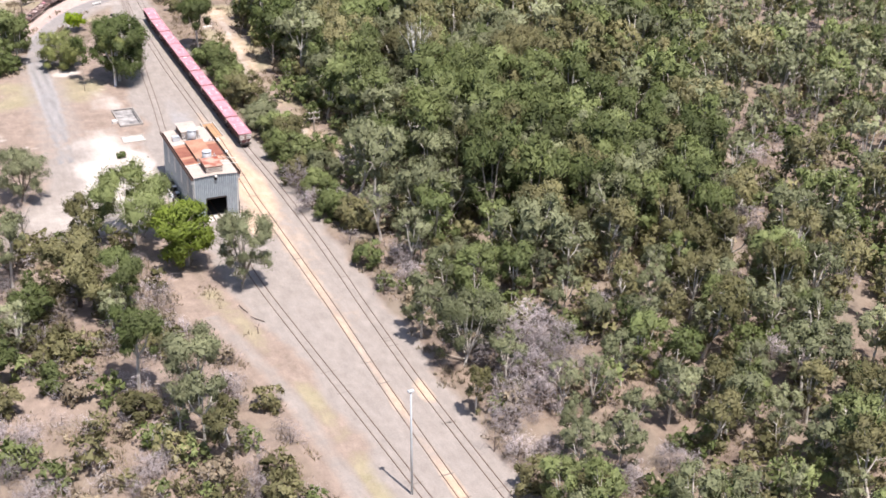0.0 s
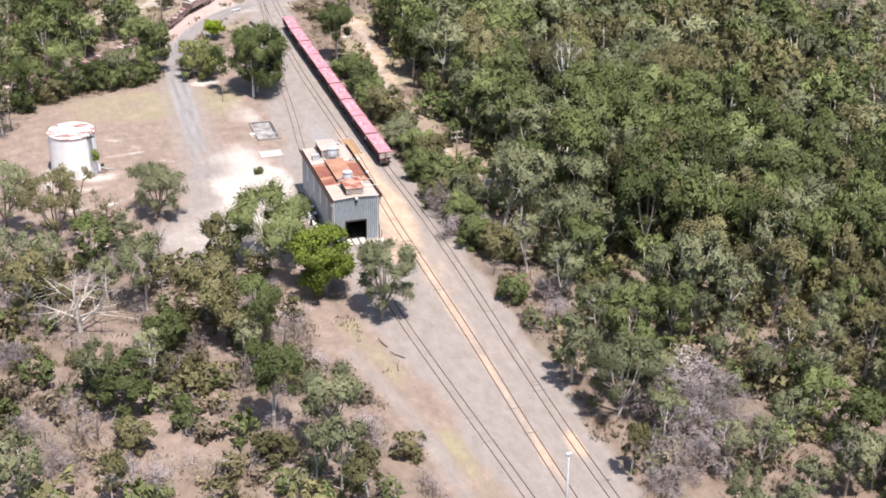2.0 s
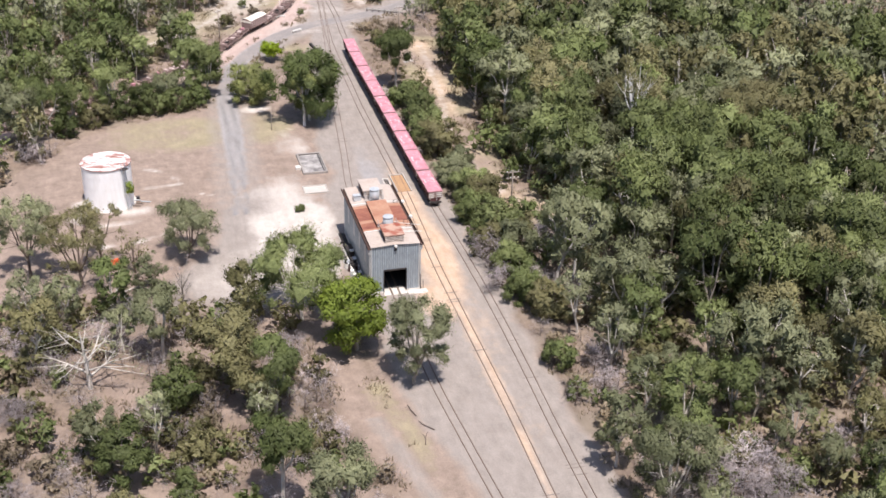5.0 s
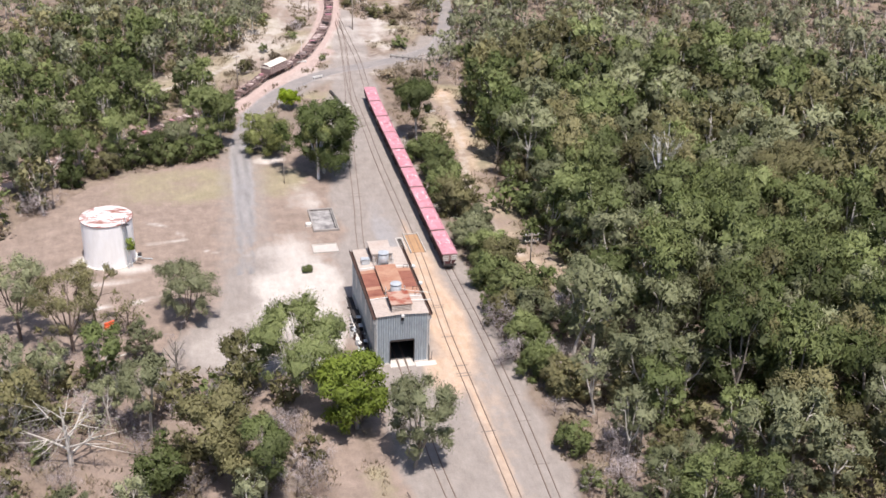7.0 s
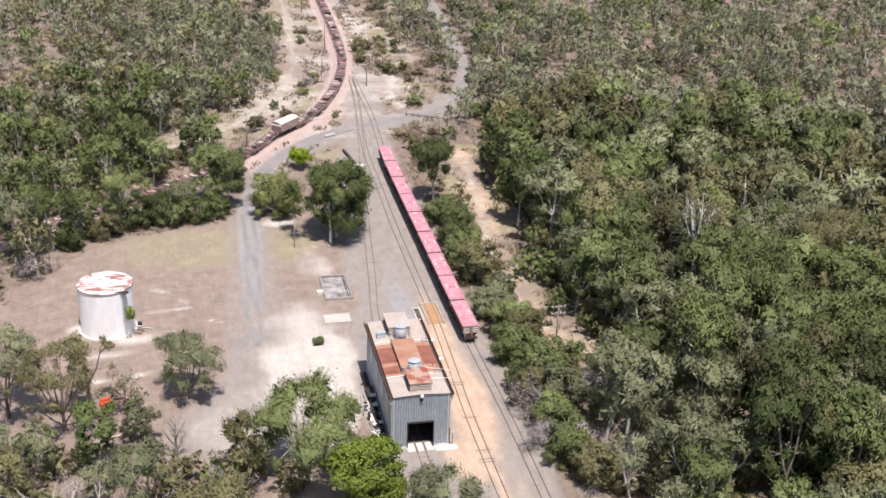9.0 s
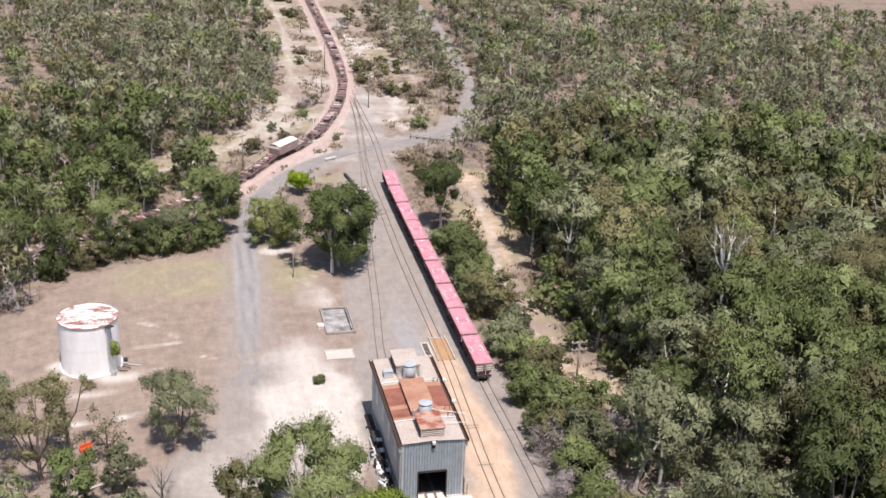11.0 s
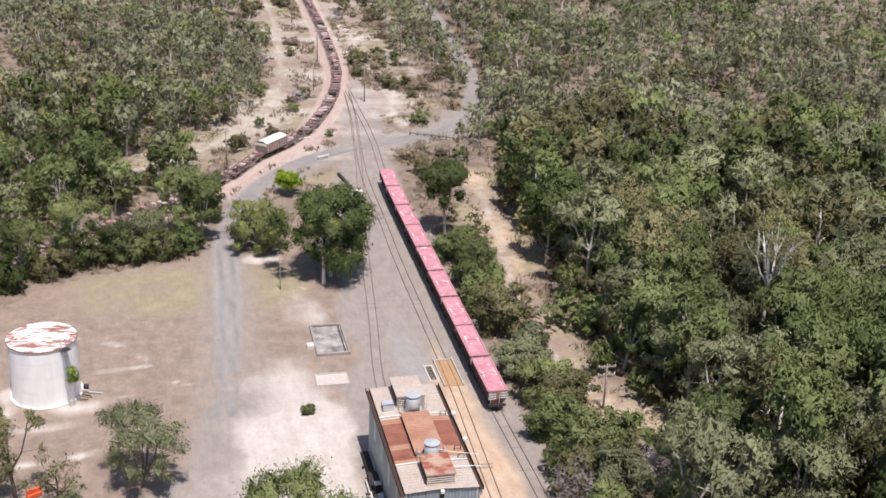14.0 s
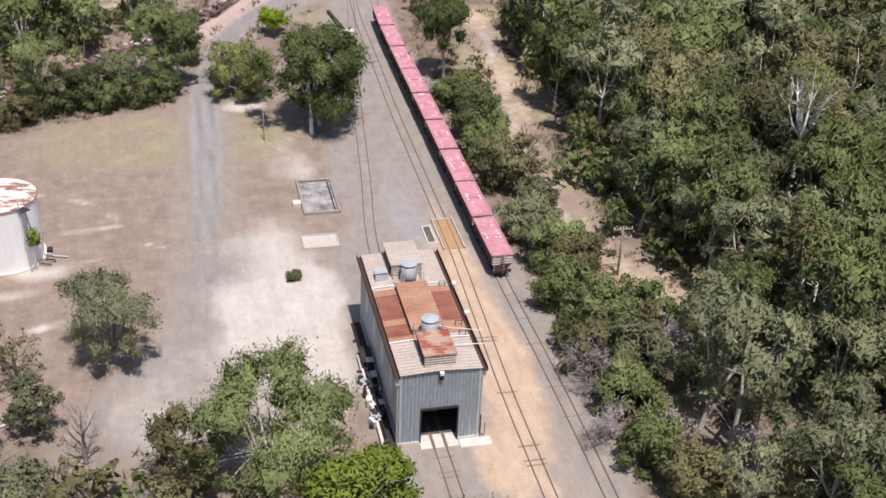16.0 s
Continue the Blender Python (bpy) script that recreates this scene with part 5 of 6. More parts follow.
def tri_mesh(name, L, mat, N=None, tone=None):
    me = bpy.data.meshes.new(name)
    n = len(L)
    me.vertices.add(n * 3)
    me.vertices.foreach_set("co", L.astype(np.float32).ravel())
    me.loops.add(n * 3)
    me.loops.foreach_set("vertex_index", np.arange(n * 3, dtype=np.int32))
    me.polygons.add(n)
    me.polygons.foreach_set("loop_start", np.arange(0, n * 3, 3, dtype=np.int32))
    me.update(calc_edges=True)
    me.materials.append(mat)
    if N is not None:
        at = me.attributes.new("custom_normal", "FLOAT_VECTOR", "POINT")
        at.data.foreach_set("vector", np.repeat(N, 3, 0).astype(np.float32).ravel())
    if tone is not None:
        at = me.attributes.new("tone", "FLOAT", "POINT")
        at.data.foreach_set("value", np.repeat(tone, 3).astype(np.float32))
    return me


def tree_thing(name, label, category, seed, x, y, h, cr, leaves, size, leaf, bark, group="", **kw):
    if kw.pop("gum", False):
        s, L, N = make_gum(seed, h, cr, int(leaves * 2.0), size * 0.64, **kw)
    else:
        s, L, N = make_tree(seed, h, cr, leaves if kw.get("twiggy") else int(leaves * 1.6), size * 0.72, **kw)
    t = thing(name, label, category, group, pose(x, y, -0.05, 0, 0, 0))
    part("trunk", s, BARK[bark], t, smooth=True)
    part("crown", tri_mesh("crown", L, LEAF[leaf], N), None, t)
    return t


build_tank()

# single trees that stand out
G = "tree"
tree_thing("gum_tree", "slender green gum tree with white trunk at the yard's edge", G, 11, -2.8, 65.2, 11.5, 3.0, 3800, 0.46, "fern", "bone", gum=True, base=0.40, thick=0.021, fill=0.36, low=0.3)
tree_thing("leafy_tree", "broad dense green tree behind a white-trunked gum", G, 10, -1.4, 67.8, 13.8, 5.3, 14000, 0.48, "green", "white", limbs=22, base=0.30, fill=0.36, thick=0.018, lean=0.0)
tree_thing("weeping_tree", "low weeping light green tree beside the road", G, 12, -11.0, 78.4, 7.8, 3.8, 9000, 0.40, "fern", "grey", limbs=14, base=0.12, droop=0.9, fill=0.36)
tree_thing("young_tree", "small lime green tree beside the road", G, 13, -4.2, 103.0, 4.2, 1.9, 2000, 0.42, "lime", "grey", limbs=9, base=0.5, fill=0.46)
tree_thing("gum_tree", "lone slender grey-green gum tree on the gravel", G, 68, -3.0, -23.6, 12.8, 4.4, 6500, 0.42, "grey", "grey", gum=True, base=0.16, low=1.0, skirt=4, fill=0.33, forks=6, core=3)
tree_thing("leafy_tree", "bright green leafy tree in front of the shed", G, 15, -8.6, -14.2, 11.3, 4.0, 6500, 0.6, "bright", "grey", limbs=13, base=0.25, fill=0.38)
tree_thing("gum_tree", "wide spreading grey-green gum tree before the shed", G, 16, -14.6, -5.6, 13.4, 7.2, 12000, 0.44, "green", "white", gum=True, forks=8, base=0.22, fill=0.29, low=1.0, shell=0.3, core=3)
tree_thing("bushy_tree", "bushy grey-green wattle standing in the yard", G, 17, -28.5, 16.8, 10.0, 4.9, 8000, 0.38, "grey", "dark", gum=True, forks=7, base=0.12, fill=0.30, low=1.0, shell=0.1, thick=0.014, core=1, skirt=6)
tree_thing("sapling", "thin brown nearly leafless sapling on bare soil", G, 18, -36.6, 13.8, 6.0, 2.2, 500, 0.40, "olive", "dark", limbs=11, base=0.25, core=0, steep=0.6)
tree_thing("sapling", "sparse green sapling beside the gravel", G, 65, -34.5, 7.5, 6.5, 2.2, 1500, 0.42, "grey", "dark", limbs=11, base=0.2, core=2)
tree_thing("dead_tree", "slim leafless grey sapling beside the gravel", G, 66, -30.4, 2.2, 7.0, 1.8, 260, 0.6, "twig", "grey", limbs=10, base=0.25, twiggy=True, steep=1.2)
tree_thing("gum_tree", "sprawling open brown-olive gum tree by the tank", G, 19, -44.2, 11.2, 12.0, 6.0, 4200, 0.42, "olive", "dark", gum=True, low=1.0, base=0.2, forks=6, fill=0.22, core=1, thick=0.02)
tree_thing("gum_tree", "open grey-green gum tree with dark trunk by the tank", G, 20, -51.5, 15.5, 13.5, 5.2, 4600, 0.42, "grey", "dark", gum=True, low=1.0, base=0.24, forks=6, fill=0.25, core=2)
tree_thing("gum_tree", "thin sparse gum tree standing before the tank", G, 67, -41.2, 16.6, 11.5, 3.8, 1500, 0.42, "olive", "dark", gum=True, low=0.6, base=0.3, fill=0.20, core=0)
tree_thing("leafy_tree", "round dark green tree on bare soil", G, 21, -39.7, -36.8, 8.6, 2.6, 3400, 0.5, "dark", "grey", limbs=11, base=0.3, fill=0.42)
tree_thing("gum_tree", "white-limbed nearly bare gum tree", G, 22, -43.4, -15.6, 10.5, 6.2, 420, 0.40, "grey", "white", limbs=11, base=0.16, thick=0.028, steep=0.45, cols=5, core=0)
tree_thing("gum_tree", "tall open gum tree with pale trunk", G, 23, -34.0, -11.6, 12.5, 3.4, 3200, 0.5, "grey", "white", gum=True, low=0.6)
tree_thing("bushy_tree", "large olive brown bushy tree", G, 24, -26.0, -21.0, 12.0, 4.9, 7000, 0.5, "olive", "dark", limbs=14, base=0.15, fill=0.36)
tree_thing("gum_tree", "tall gum tree with pale trunk over dry grass", G, 25, -22.9, -44.0, 13.5, 4.2, 3800, 0.5, "green", "white", gum=True, low=0.6)
tree_thing("gum_tree", "tall gum tree with pale trunk over dry grass", G, 26, -16.2, -49.0, 11.5, 4.4, 3600, 0.5, "grey", "white", gum=True, low=0.6)
tree_thing("leafy_tree", "small round green tree", G, 27, -33.1, -23.4, 6.6, 2.7, 2600, 0.5, "green", "grey", limbs=10, base=0.2, fill=0.42)
tree_thing("leafy_tree", "small round green tree", G, 28, -39.7, -44.0, 4.6, 2.0, 1600, 0.5, "olive", "grey", limbs=9, base=0.2, fill=0.42)
tree_thing("leafy_tree", "small round green tree", G, 29, -33.2, -40.8, 4.0, 1.8, 1400, 0.5, "green", "grey", limbs=8, base=0.2, fill=0.42)
tree_thing("gum_tree", "slender gum tree before bright leafy tree", G, 32, -21.5, -28.5, 12.5, 3.6, 4200, 0.5, "green", "grey", gum=True, low=0.6)
tree_thing("gum_tree", "full grey-green gum tree at the gravel's edge", G, 30, 18.9, -54.4, 11.5, 4.8, 6000, 0.44, "grey", "white", gum=True, forks=7, base=0.14, low=1.0, skirt=6, fill=0.30, core=2)
tree_thing("gum_tree", "tall green gum tree beside the wagons", G, 31, 19.0, 82.0, 12.8, 4.3, 6000, 0.55, "dark", "white", gum=True, low=0.6)
for i, (x, y, h, r, leaf) in enumerate([(-38.6, 80.0, 10.5, 4.0, "green"), (-22.4, 85.0, 12.5, 5.0, "green"), (-27.6, 82.0, 6.6, 3.2, "grey"), (-32.8, 80.0, 5.6, 2.8, "dark"), (-19.6, 83.8, 10.5, 3.6, "dark"),
                                        (-45.2, 74.6, 9.0, 3.8, "dark"), (-49.5, 69.0, 12.0, 4.4, "green"), (-54.5, 65.0, 12.5, 4.6, "grey"), (-17.8, 92.0, 9.5, 3.2, "green")]):
    tree_thing("gum_tree", "leafy gum tree between the main line and yard", G, 90 + i, x, y, h, r, 3600, 0.46, leaf, "white", "gums along the main line", gum=True, low=1.0, base=0.26, skirt=6, core=4)
for i, (x, y, h, r, leaf) in enumerate([(-35.5, 76.8, 4.2, 2.6, "dark"), (-30.2, 77.6, 4.6, 2.8, "green"), (-25.4, 78.6, 4.4, 2.6, "dark"), (-41.4, 73.4, 4.2, 2.6, "olive"), (-21.6, 79.6, 4.0, 2.4, "green"), (-46.8, 69.2, 4.0, 2.4, "dark")]):
    tree_thing("bush", "dense dark bush along the yard's edge", "bush", 110 + i, x, y, h, r, 1500, 0.45, leaf, "dark", "bushes along the yard", limbs=11, base=0.1, fill=0.4, top=0.95)
for i, (x, y, h, r) in enumerate([(19.4, 62.0, 6.6, 3.5), (18.3, 54.5, 5.0, 2.6), (18.6, 46.5, 6.4, 3.5), (18.0, 33.5, 5.0, 2.8), (18.2, 71.0, 5.0, 2.8), (19.0, 27.0, 5.5, 2.6), (20.8, 22.5, 6.5, 2.8), (21.0, 40.0, 4.0, 2.2), (17.8, 19.0, 4.6, 2.6), (20.0, 14.0, 6.0, 3.0), (17.8, 9.0, 4.6, 2.5), (20.6, 6.0, 6.4, 3.0), (18.2, 1.5, 5.0, 2.7), (17.6, -6.0, 4.6, 2.5), (19.8, -12.0, 5.6, 2.8)]):
    tree_thing("bush", "dense round green bush beside the wagons", "bush", 40 + i, x, y, h, r, 3600, 0.5, ("green", "green", "olive", "grey")[i % 4], "dark", "bushes beside the wagons", limbs=12, base=0.1, fill=0.4, top=0.95)
tree_thing("gum_tree", "large white-limbed gum tree above the canopy", G, 61, 52.1, 36.6, 20.5, 4.4, 1600, 0.40, "olive", "bone", gum=True, base=0.46, forks=9, thick=0.0125, fill=0.20, low=0.0, steep=1.15, core=0)
tree_thing("gum_tree", "dark spreading gum tree with bleached lower limbs", G, 64, 71.3, 28.6, 17.0, 7.5, 7000, 0.5, "olive", "bone", gum=True, base=0.22, forks=6, thick=0.02, fill=0.30, low=0.0)
tree_thing("dead_tree", "bleached leafless dead tree among the bush", G, 62, 78.5, 113.0, 11.0, 4.5, 400, 0.9, "twig", "white", limbs=13, base=0.25, thick=0.022, twiggy=True, steep=0.9)
tree_thing("shrub", "tiny green shrub on white sand", "bush", 63, -9.4, 29.0, 1.0, 0.7, 500, 0.3, "dark", "dark", limbs=6, base=0.1, fill=0.6)
TAKEN = [(26.5, -58.5, 5.5), (-43.6, -17.5, 6.5), (52.1, 36.6, 4.5), (50.2, 30.5, 5.5), (71.3, 26.0, 5.0), (78.5, 110.0, 6.0)] + [(o.location.x, o.location.y, 3.2) for o in scene.objects if o.type == "EMPTY" and o.get("category") in ("tree", "bush")]

# kinds of bush tree, each built once
#        name, label, leaf, bark, h, r, leaves, size, options
KINDS = [
    ("gum_tree", "tall grey-green gum tree in open bush", "grey", "white", 12.0, 3.7, 2100, 0.42, dict(gum=True, low=1.0, skirt=3, fill=0.34)),
    ("gum_tree", "leafy mid-green gum tree in dense bush", "green", "white", 12.5, 3.9, 2700, 0.45, dict(gum=True, low=1.0, base=0.26, skirt=6)),
    ("gum_tree", "dark green gum tree in dense bush", "dark", "grey", 13.5, 4.0, 2900, 0.46, dict(gum=True, low=1.0, base=0.24, skirt=7, fill=0.38)),
    ("gum_tree", "sparse olive gum tree with pale limbs", "olive", "white", 13.0, 3.7, 2100, 0.42, dict(gum=True, low=1.0, skirt=3, fill=0.34)),
    ("gum_tree", "open grey gum tree with bare white limbs", "grey", "white", 12.5, 3.8, 1300, 0.40, dict(gum=True, base=0.28, thick=0.017, low=0.5, core=2, fill=0.30)),
    ("bush", "round green bush in the understorey", "green", "dark", 4.6, 2.4, 1100, 0.42, dict(limbs=9, base=0.10, fill=0.42)),
    ("bush", "olive brown bush in the understorey", "olive", "dark", 4.8, 2.5, 1000, 0.42, dict(limbs=9, base=0.10, fill=0.42)),
    ("bare_shrub", "leafless grey thicket shrub on bush soil", "twig", "dark", 4.2, 2.6, 1400, 0.80, dict(limbs=11, base=0.08, fill=0.5, twiggy=True)),
    ("bare_shrub", "dry straw-coloured shrub on bush soil", "straw", "dark", 3.2, 2.0, 700, 0.46, dict(limbs=9, base=0.1, fill=0.45)),
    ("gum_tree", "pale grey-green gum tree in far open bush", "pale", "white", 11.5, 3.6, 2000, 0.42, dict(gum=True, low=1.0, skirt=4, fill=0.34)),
]
MASTERS = []


def grown(seed, h, r, n, size, opt):
    o = dict(opt)
    if o.pop("gum", False):
        return make_gum(seed, h, r, n, size, **o)
    return make_tree(seed, h, r, n, size, **(dict(o, cols=3) if o.get("coarse") else o))


for k, (name, label, leaf, bark, h, r, n, size, opt) in enumerate(KINDS):
    for v in range(3):
        fine = 1.0 if opt.get("twiggy") else 1.15
        s, L, N = grown(200 + 10 * k + v, h, r, int(n * fine), size / fine ** 0.5, opt)
        MASTERS.append((s.mesh("trunk", BARK[bark], True), tri_mesh("crown", L, LEAF[leaf], N)))

for i, (x, y, k) in enumerate([(25.0, -62.8, 1.35), (22.6, -57.0, 1.1), (29.4, -61.4, 1.2), (28.8, -52.0, 1.3), (26.6, -57.2, 1.5), (20.2, -65.0, 1.0), (31.6, -56.0, 1.2), (23.6, -67.6, 1.1), (17.6, -69.5, 0.9), (24.8, -52.2, 1.0)]):
    t = thing("bare_shrub", "tall leafless mauve-grey thicket beside the gravel", "bush", "bare thicket", pose(x, y, -0.05, 0, 0, 47 * i))
    t.scale = (k, k, k)
    trunk, crown = MASTERS[21 + i % 3]
    part("trunk", trunk, None, t)
    part("crown", crown, None, t)

lines = {k: resample(v, 3.0) for k, v in dict(n=MAIN_TRACK, road=ROAD, bush=BUSH_TRACK, path=PATH_EAST, verge=VERGE_TRACK).items()}


def clear_of(X, Y, path_gap=6.0):
    """Where trees may stand."""
    ok = ~inside(X, Y, YARD)
    ok &= near(X, Y, lines["n"]) > np.where(Y > 112, 9.5, 3.6)
    ok &= near(X, Y, lines["road"]) > np.where(Y > 140, 3.0, 4.6)
    ok &= near(X, Y, lines["bush"]) > 4.5
    ok &= near(X, Y, lines["path"]) > path_gap
    ok &= near(X, Y, lines["verge"]) > 3.2
    ok &= ~inside(X, Y, [(-7, 125), (3, 146), (8, 170), (12, 200), (13, 300), (31, 300), (34, 235), (32.5, 185), (36, 165), (34, 148), (30, 138), (20, 128), (8, 118), (-4, 110)])
    ok &= ~inside(X, Y, [(15, 20), (15, 112), (21, 112), (21.5, 60), (20, 20)])
    ok &= ~inside(X, Y, [(-62, 8), (-62, 44), (-30, 44), (-20, 6), (-30, 2)])
    ok &= ~inside(X, Y, [(15, 98), (24, 100), (30, 116), (32, 140), (22, 142), (15, 128)])
    ok &= ~inside(X, Y, [(63, 162), (71, 163), (66, 138), (58, 137)]) & ~inside(X, Y, [(140, 300), (300, 300), (300, 222), (180, 228), (150, 250)])
    ok &= ~inside(X, Y, [(-60, 60), (-44, 68), (-18, 79), (-12, 100), (-15, 107), (-42, 81), (-60, 70)])
    ok &= ~inside(X, Y, [(-12, 76), (-12, 108), (4, 112), (4, 90)])
    return ok


rng = np.random.default_rng(77)
step = 4.7
gx, gy = np.meshgrid(np.arange(-120, 240, step), np.arange(-235, 330, step))
gx = gx + rng.uniform(-0.48, 0.48, gx.shape) * step
gy = gy + rng.uniform(-0.48, 0.48, gy.shape) * step
X, Y = gx.ravel(), gy.ravel()
# the fan of land the flight looks over
view = (X > -60 - 0.10 * np.maximum(Y, 0)) & (X < np.minimum(225, 76 + 0.95 * (Y + 98))) & (X < 225 - 0.45 * np.maximum(Y - 90, 0) + 0.45 * np.maximum(Y - 150, 0)) & (Y > -112)
view &= ~((Y < -66) & (X < -50))
# thinner bush round the back of the flight
behind = ~view & (Y < -40) & (np.abs(X) < 95) & (rng.random(len(X)) < 0.30)
view |= behind
keep = clear_of(X, Y) & view
X, Y, behind = X[keep], Y[keep], behind[keep]
for tx, ty, r in TAKEN:
    k = np.hypot(X - tx, Y - ty) > r
    X, Y, behind = X[k], Y[k], behind[k]
left_near = (X < -4) & (Y < 12)
u = rng.random(len(X))
patch = np.array([noise.noise(Vector((x / 26, y / 26, 0.3))) for x, y in zip(X, Y)])
patch2 = np.array([noise.noise(Vector((x / 34, y / 34, 7.7))) for x, y in zip(X, Y)])
dense = inside(X, Y, [(40, -44), (28, -22), (21.5, -8), (20, 28), (30, 60), (30, 105), (60, 118), (110, 100), (120, 40), (80, -30)])
scrub = (X > 12) & (Y < -6) & (X < 30 + np.clip(-8 - Y, 0, 40) * 0.45) & ~dense
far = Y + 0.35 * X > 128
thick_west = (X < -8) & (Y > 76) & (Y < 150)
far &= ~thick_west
drop = np.where(left_near, 0.52, np.where(thick_west, 0.12, np.where(dense, 0.08, np.where(far, 0.22, 0.15))))
sel = u > drop
X, Y, patch, patch2, left_near, dense, far, behind, thick_west, scrub = (a[sel] for a in (X, Y, patch, patch2, left_near, dense, far, behind, thick_west, scrub))
KIND = []
for i in range(len(X)):
    if left_near[i]:
        w = [1.3, 0.2, 0.0, 0.8, 1.0, 0.8, 1.6, 9, 4]
    elif dense[i]:
        w = [4.6, 3.6, 3.2, 3.2, 1.6, 1.2, 0.8, 0.3, 0.1]
    elif scrub[i]:
        w = [4.8, 1.8, 0.1, 2.0, 2.8, 1.8, 1.6, 4.5, 1.4]
    elif thick_west[i]:
        w = [2.0, 5.0, 5.0, 1.2, 0.5, 1.6, 0.8, 0.3, 0.1]
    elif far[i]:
        # drier grey kinds favoured, their lighter colour also standing in for haze
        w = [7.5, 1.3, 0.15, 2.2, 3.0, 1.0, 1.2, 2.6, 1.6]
    else:
        w = [4.4, 1.9, 0.6, 2.6, 2.4, 1.2, 1.2, 2.6, 1.0]
    w = np.array(w)
    w[[1, 2]] *= 2.0 ** (3 * patch[i])
    w[[3, 6]] *= 2.0 ** (4 * patch2[i])
    w[[7, 8]] *= 2.0 ** (-4 * patch[i])
    if 17 < X[i] < 31 and 2 < Y[i] < 28:
        w = np.array([0.3, 0.3, 0, 0.3, 0.3, 4, 3, 1.0, 0.4])
    if X[i] < (18.8 if Y[i] > 0 else 22.5) and X[i] > 12 and Y[i] < 25:
        w = np.array([1.6, 1.2, 0.2, 1.2, 1.2, 2.2, 1.8, 4, 1.4])
    KIND.append(rng.choice(9, p=w / w.sum()))
    # many far crowns take the haze-lightened leaves
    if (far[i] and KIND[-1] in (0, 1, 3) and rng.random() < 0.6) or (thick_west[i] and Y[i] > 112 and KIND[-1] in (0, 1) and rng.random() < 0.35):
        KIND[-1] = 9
KIND = np.array(KIND)
# the stretch that the flight passes nearest is made of single trees
ranked = np.hypot(X - 8, (Y + 22) * 0.8) + 1000 * behind
order = np.argsort(ranked)
counts = {}
single = np.zeros(len(X), bool)
for i in order:
    nm = KINDS[KIND[i]][0]
    if counts.get(nm, 0) < (270 if nm == "gum_tree" else 140):
        counts[nm] = counts.get(nm, 0) + 1
        single[i] = True
for i in np.nonzero(single)[0]:
    k = KIND[i]
    name, label = KINDS[k][:2]
    trunk, crown = MASTERS[k * 3 + rng.integers(3)]
    sc = rng.uniform(0.66, 1.12) * (1.20 if dense[i] else 0.80 if scrub[i] else 0.84 if left_near[i] else 0.96)
    t = thing(name, label, "tree" if name == "gum_tree" else "bush", "bush trees" if name == "gum_tree" else "bush shrubs", pose(X[i], Y[i], -0.05, rng.normal(0, 2.5), rng.normal(0, 2.5), rng.uniform(0, 360)))
    t.scale = (sc * rng.uniform(0.9, 1.1), sc * rng.uniform(0.9, 1.1), sc * rng.uniform(0.92, 1.08))
    part("trunk", trunk, None, t)
    part("crown", crown, None, t)


def woodland(xs, ys, kinds, grow, level):
    """The far bush: the same trees with coarser sprays, in one piece."""
    names = list(LEAF) + [b + "_bark" for b in BARK]
    coarse = []
    # level: share of the leaves, and how much larger each spray is
    for lv, (share, bigger) in enumerate(((0.28, 1.42), (0.14, 1.85), (0.075, 2.2), (0.045, 2.9))):
        for k, (name, label, leaf, bark, h, r, n, size, opt) in enumerate(KINDS):
            for v in range(3):
                o = dict(opt, sides=4 if lv < 2 else 3, coarse=1 if lv < 2 else 2, core=(4, 3, 2, 1)[lv])
                tw = o.get("twiggy")
                s, L, N = grown(500 + 10 * k + v, h, r, int(n * share), size * (bigger ** 0.6 if tw else bigger), o)
                P = np.array([[s.v[q] for q in f[:3]] for f in s.f] + [[s.v[f[0]], s.v[f[2]], s.v[f[3]]] for f in s.f if len(f) == 4])
                Q = np.cross(P[:, 1] - P[:, 0], P[:, 2] - P[:, 0])
                Q /= np.linalg.norm(Q, axis=1)[:, None] + 1e-9
                coarse.append((L, P, N, Q, names.index(leaf), names.index(bark + "_bark")))
    T, M, F, C = [], [], [], []
    for x, y, k, g, lv in zip(xs, ys, kinds, grow, level):
        L, P, N, Q, ml, mb = coarse[lv * 3 * len(KINDS) + k * 3 + rng.integers(3)]
        a, sc = rng.uniform(0, 6.283), rng.uniform(0.62, 1.12) * g
        R = np.array([[math.cos(a), -math.sin(a), 0], [math.sin(a), math.cos(a), 0], [0, 0, 1]])
        F += [N @ R.T, Q @ R.T]
        C.append(np.full(len(L) + len(P), rng.random()))
        R = R * sc
        off = np.array([x, y, -0.05])
        T += [L @ R.T + off, P @ R.T + off]
        M += [np.full(len(L), ml), np.full(len(P), mb)]
    T, M = np.concatenate(T), np.concatenate(M)
    me = tri_mesh("woodland", T, LEAF["green"], np.concatenate(F), np.concatenate(C))
    me.materials.clear()
    for m in list(LEAF.values()) + list(BARK.values()):
        me.materials.append(m)
    me.polygons.foreach_set("material_index", M.astype(np.int32))
    me.update()
    return tagged(new("woodland", me), "mixed dry eucalypt bush of green, olive and grey crowns", "woodland", kind="stuff")


# saplings, bushes and thickets that fill the floor between the trees
ux, uy = rng.uniform(-62, 150, 9000), rng.uniform(-100, 230, 9000)
ok = clear_of(ux, uy, 2.6) & (ux < np.minimum(150, 76 + 0.95 * (uy + 98))) & ~((uy < -66) & (ux < -50)) & ~((ux < 20) & (ux > 12) & (uy > 24))
for tx, ty, r in TAKEN[6:]:
    ok &= np.hypot(ux - tx, uy - ty) > 2.2
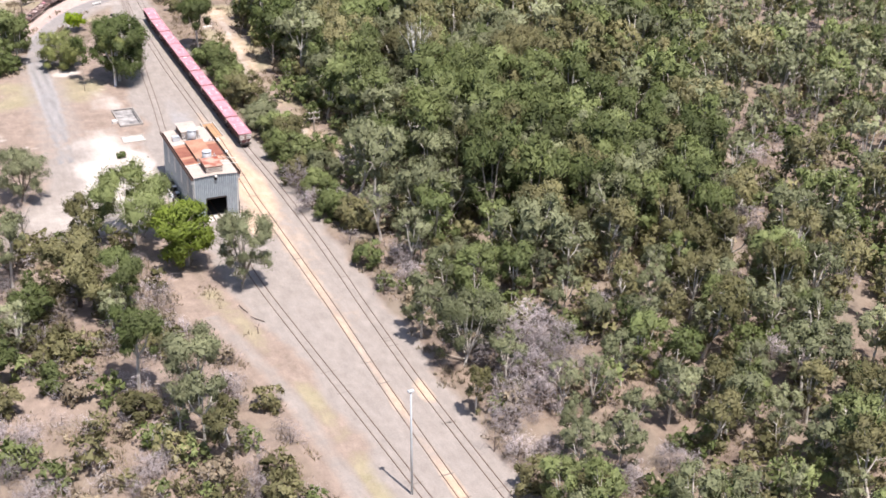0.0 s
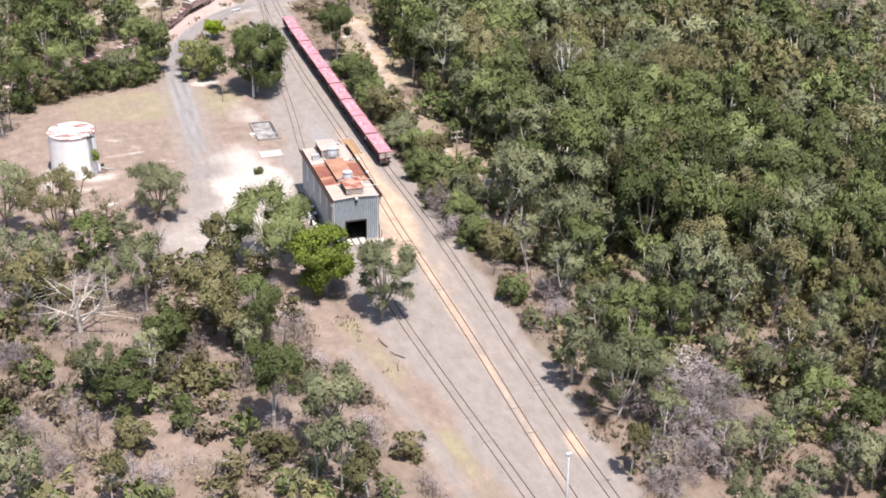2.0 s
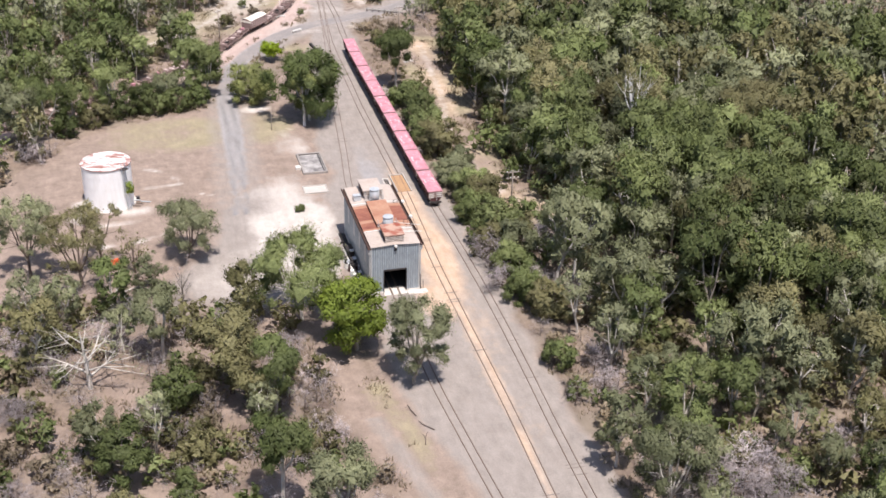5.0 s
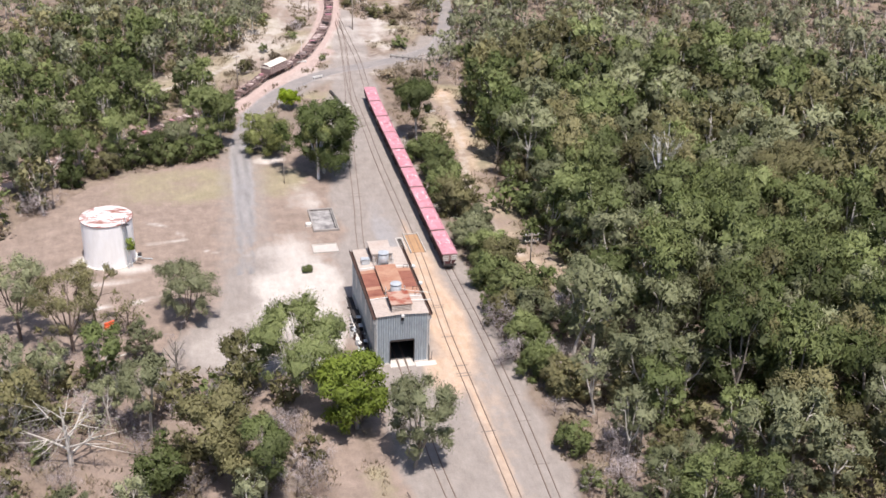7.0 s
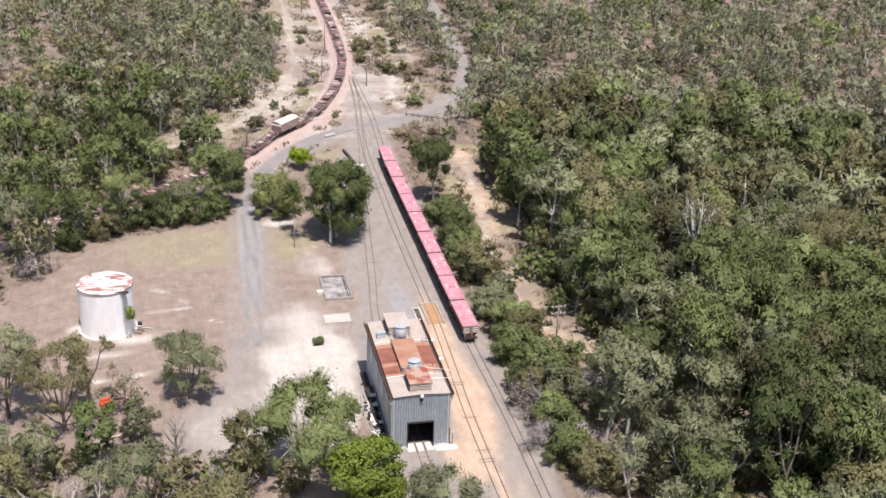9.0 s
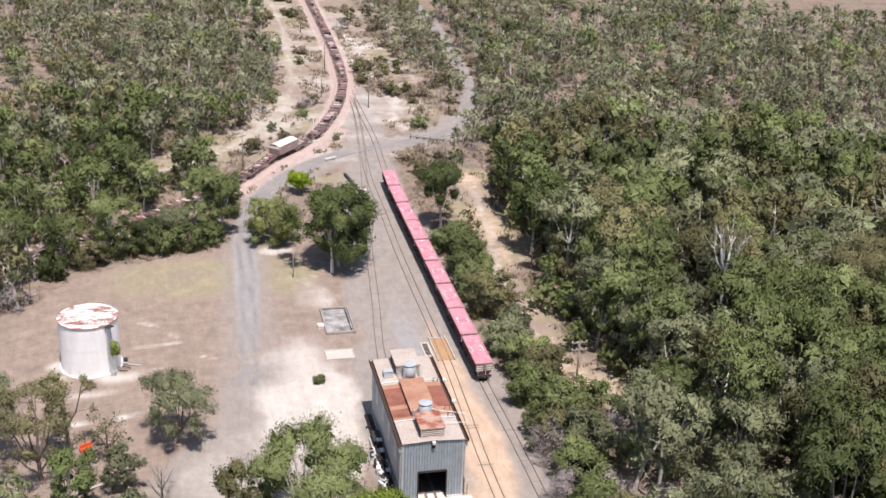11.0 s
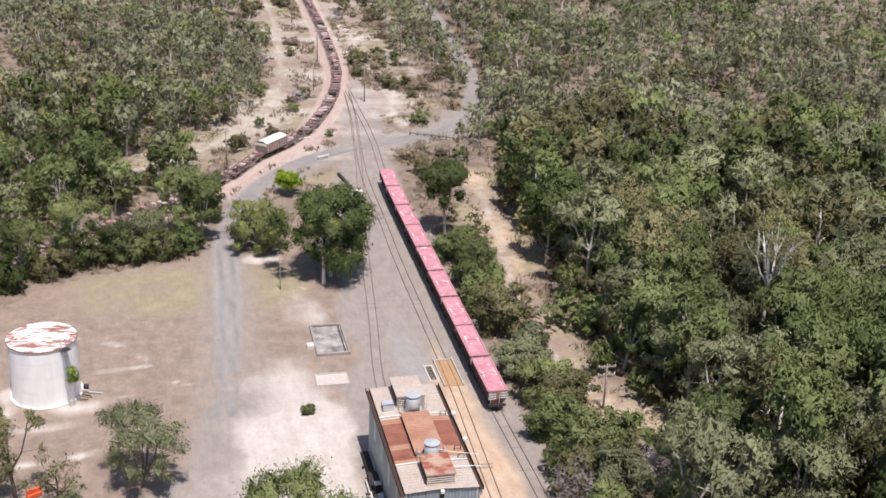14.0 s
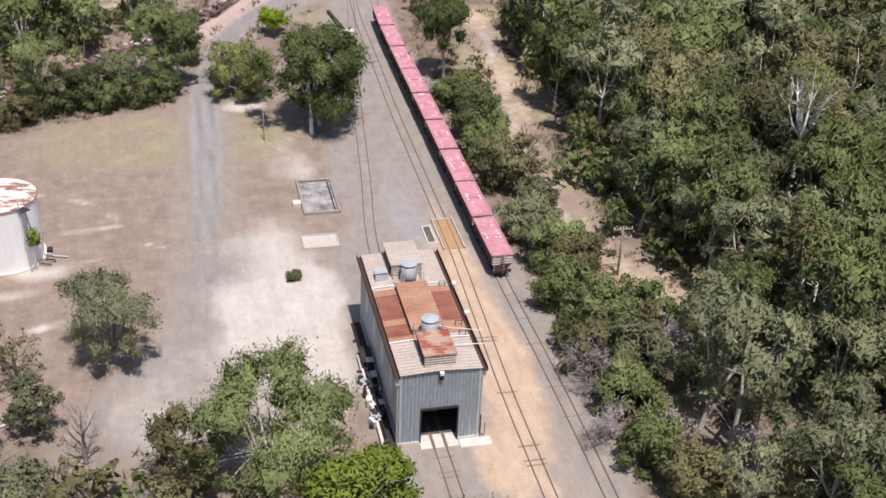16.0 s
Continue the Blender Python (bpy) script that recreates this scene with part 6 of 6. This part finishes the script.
ok &= (rng.random(9000) < np.where((ux < -4) & (uy < 12), 0.66, np.where((ux < -8) & (uy > 70), 0.5, np.where(uy + 0.35 * ux > 128, 0.36, 0.34))))
ux, uy = ux[ok], uy[ok]
west = (ux < -4) & (uy < 12)
uk = np.where(west, rng.choice([5, 6, 7, 7, 7, 7, 8], len(ux)), rng.choice([5, 5, 6, 6, 7, 8, 1], len(ux)))
# far shrubs of lighter colour, partly to imitate haze
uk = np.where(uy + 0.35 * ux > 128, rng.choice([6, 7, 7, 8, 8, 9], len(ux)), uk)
uk = np.where((ux > 12) & (ux < 25) & (uy < 0), rng.choice([7, 7, 7, 8, 5], len(ux)), uk)
ug = np.where(uk == 1, 0.5, rng.uniform(0.55, 1.0, len(ux)))
lone = ~single
woodland(np.append(X[lone], ux), np.append(Y[lone], uy), np.append(KIND[lone], uk), np.append(np.where(dense, 1.20, np.where(scrub, 0.80, np.where(far, 0.82, np.where(thick_west, 0.86, 0.96))))[lone], ug), np.append(np.where(behind, 3, np.where(dense | (thick_west & (Y < 125)), 0, np.where(far, 2, 1)))[lone], np.where(west, 1, 2 + (rng.random(len(ux)) < 0.4))))
# low shrubs on the open ground to the north
sx, sy = rng.uniform(-40, 46, 520), rng.uniform(108, 300, 520)
ok = near(sx, sy, lines["n"]) > 4.2
ok &= (near(sx, sy, lines["road"]) > 3.2) & (near(sx, sy, lines["bush"]) > 2.2) & ~clear_of(sx, sy)
ok &= ~inside(sx, sy, [(3, 100), (8, 128), (13, 176), (20, 176), (20, 150), (17, 108)])
ok &= (np.array([noise.noise(Vector((x / 14, y / 14, 2.2))) for x, y in zip(sx, sy)]) > -0.05)
for x, y in list(zip(sx[ok], sy[ok]))[:80]:
    k = rng.choice([5, 6, 6, 7, 8, 8])
    sc = rng.uniform(0.3, 0.75)
    t = thing("low_shrub", "low dry shrub on open grassland", "bush", "shrubs on open ground", pose(x, y, -0.04, 0, 0, rng.uniform(0, 360)))
    t.scale = (sc, sc, sc * 0.8)
    trunk, crown = MASTERS[k * 3 + rng.integers(3)]
    part("trunk", trunk, None, t)
    part("crown", crown, None, t)


def dry_grass():
    """Tufts of dry grass, litter and low scrub on the open bush floor."""
    r = np.random.default_rng(9)
    n = 64000
    gx_, gy_ = r.uniform(-62, 75, n), r.uniform(-105, 270, n)
    clump = np.array([noise.noise(Vector((x / 9, y / 9, 3.1))) + 0.6 * noise.noise(Vector((x / 3, y / 3, 5.1))) for x, y in zip(gx_, gy_)])
    k = ~inside(gx_, gy_, YARD) & (clump > 0.05) & (near(gx_, gy_, lines["n"]) > 3.2) & (near(gx_, gy_, lines["road"]) > 2.4) & (near(gx_, gy_, lines["bush"]) > 1.6) & (near(gx_, gy_, lines["path"]) > 1.2)
    k &= ~inside(gx_, gy_, [(3, 100), (8, 128), (13, 176), (20, 176), (20, 150), (17, 108)]) & (near(gx_, gy_, lines["verge"]) > 1.8)
    gx_, gy_ = gx_[k], gy_[k]
    m = len(gx_)
    base = np.repeat(np.stack([gx_, gy_, np.zeros(m)], 1), 7, 0) + np.concatenate([r.normal(0, .28, (m * 7, 2)), np.zeros((m * 7, 1))], 1)
    up = np.concatenate([r.normal(0, .28, (m * 7, 2)), r.uniform(.25, .85, (m * 7, 1))], 1)
    w = r.normal(0, .07, (m * 7, 3)) * np.array([1, 1, 0.2])
    ob = new("dry_grass", tri_mesh("dry_grass", np.stack([base - w, base + w, base + up], 1), LEAF["straw"]))
    tagged(ob, "tufts of dry straw-coloured grass and low scrub", "grass", kind="stuff")


dry_grass()
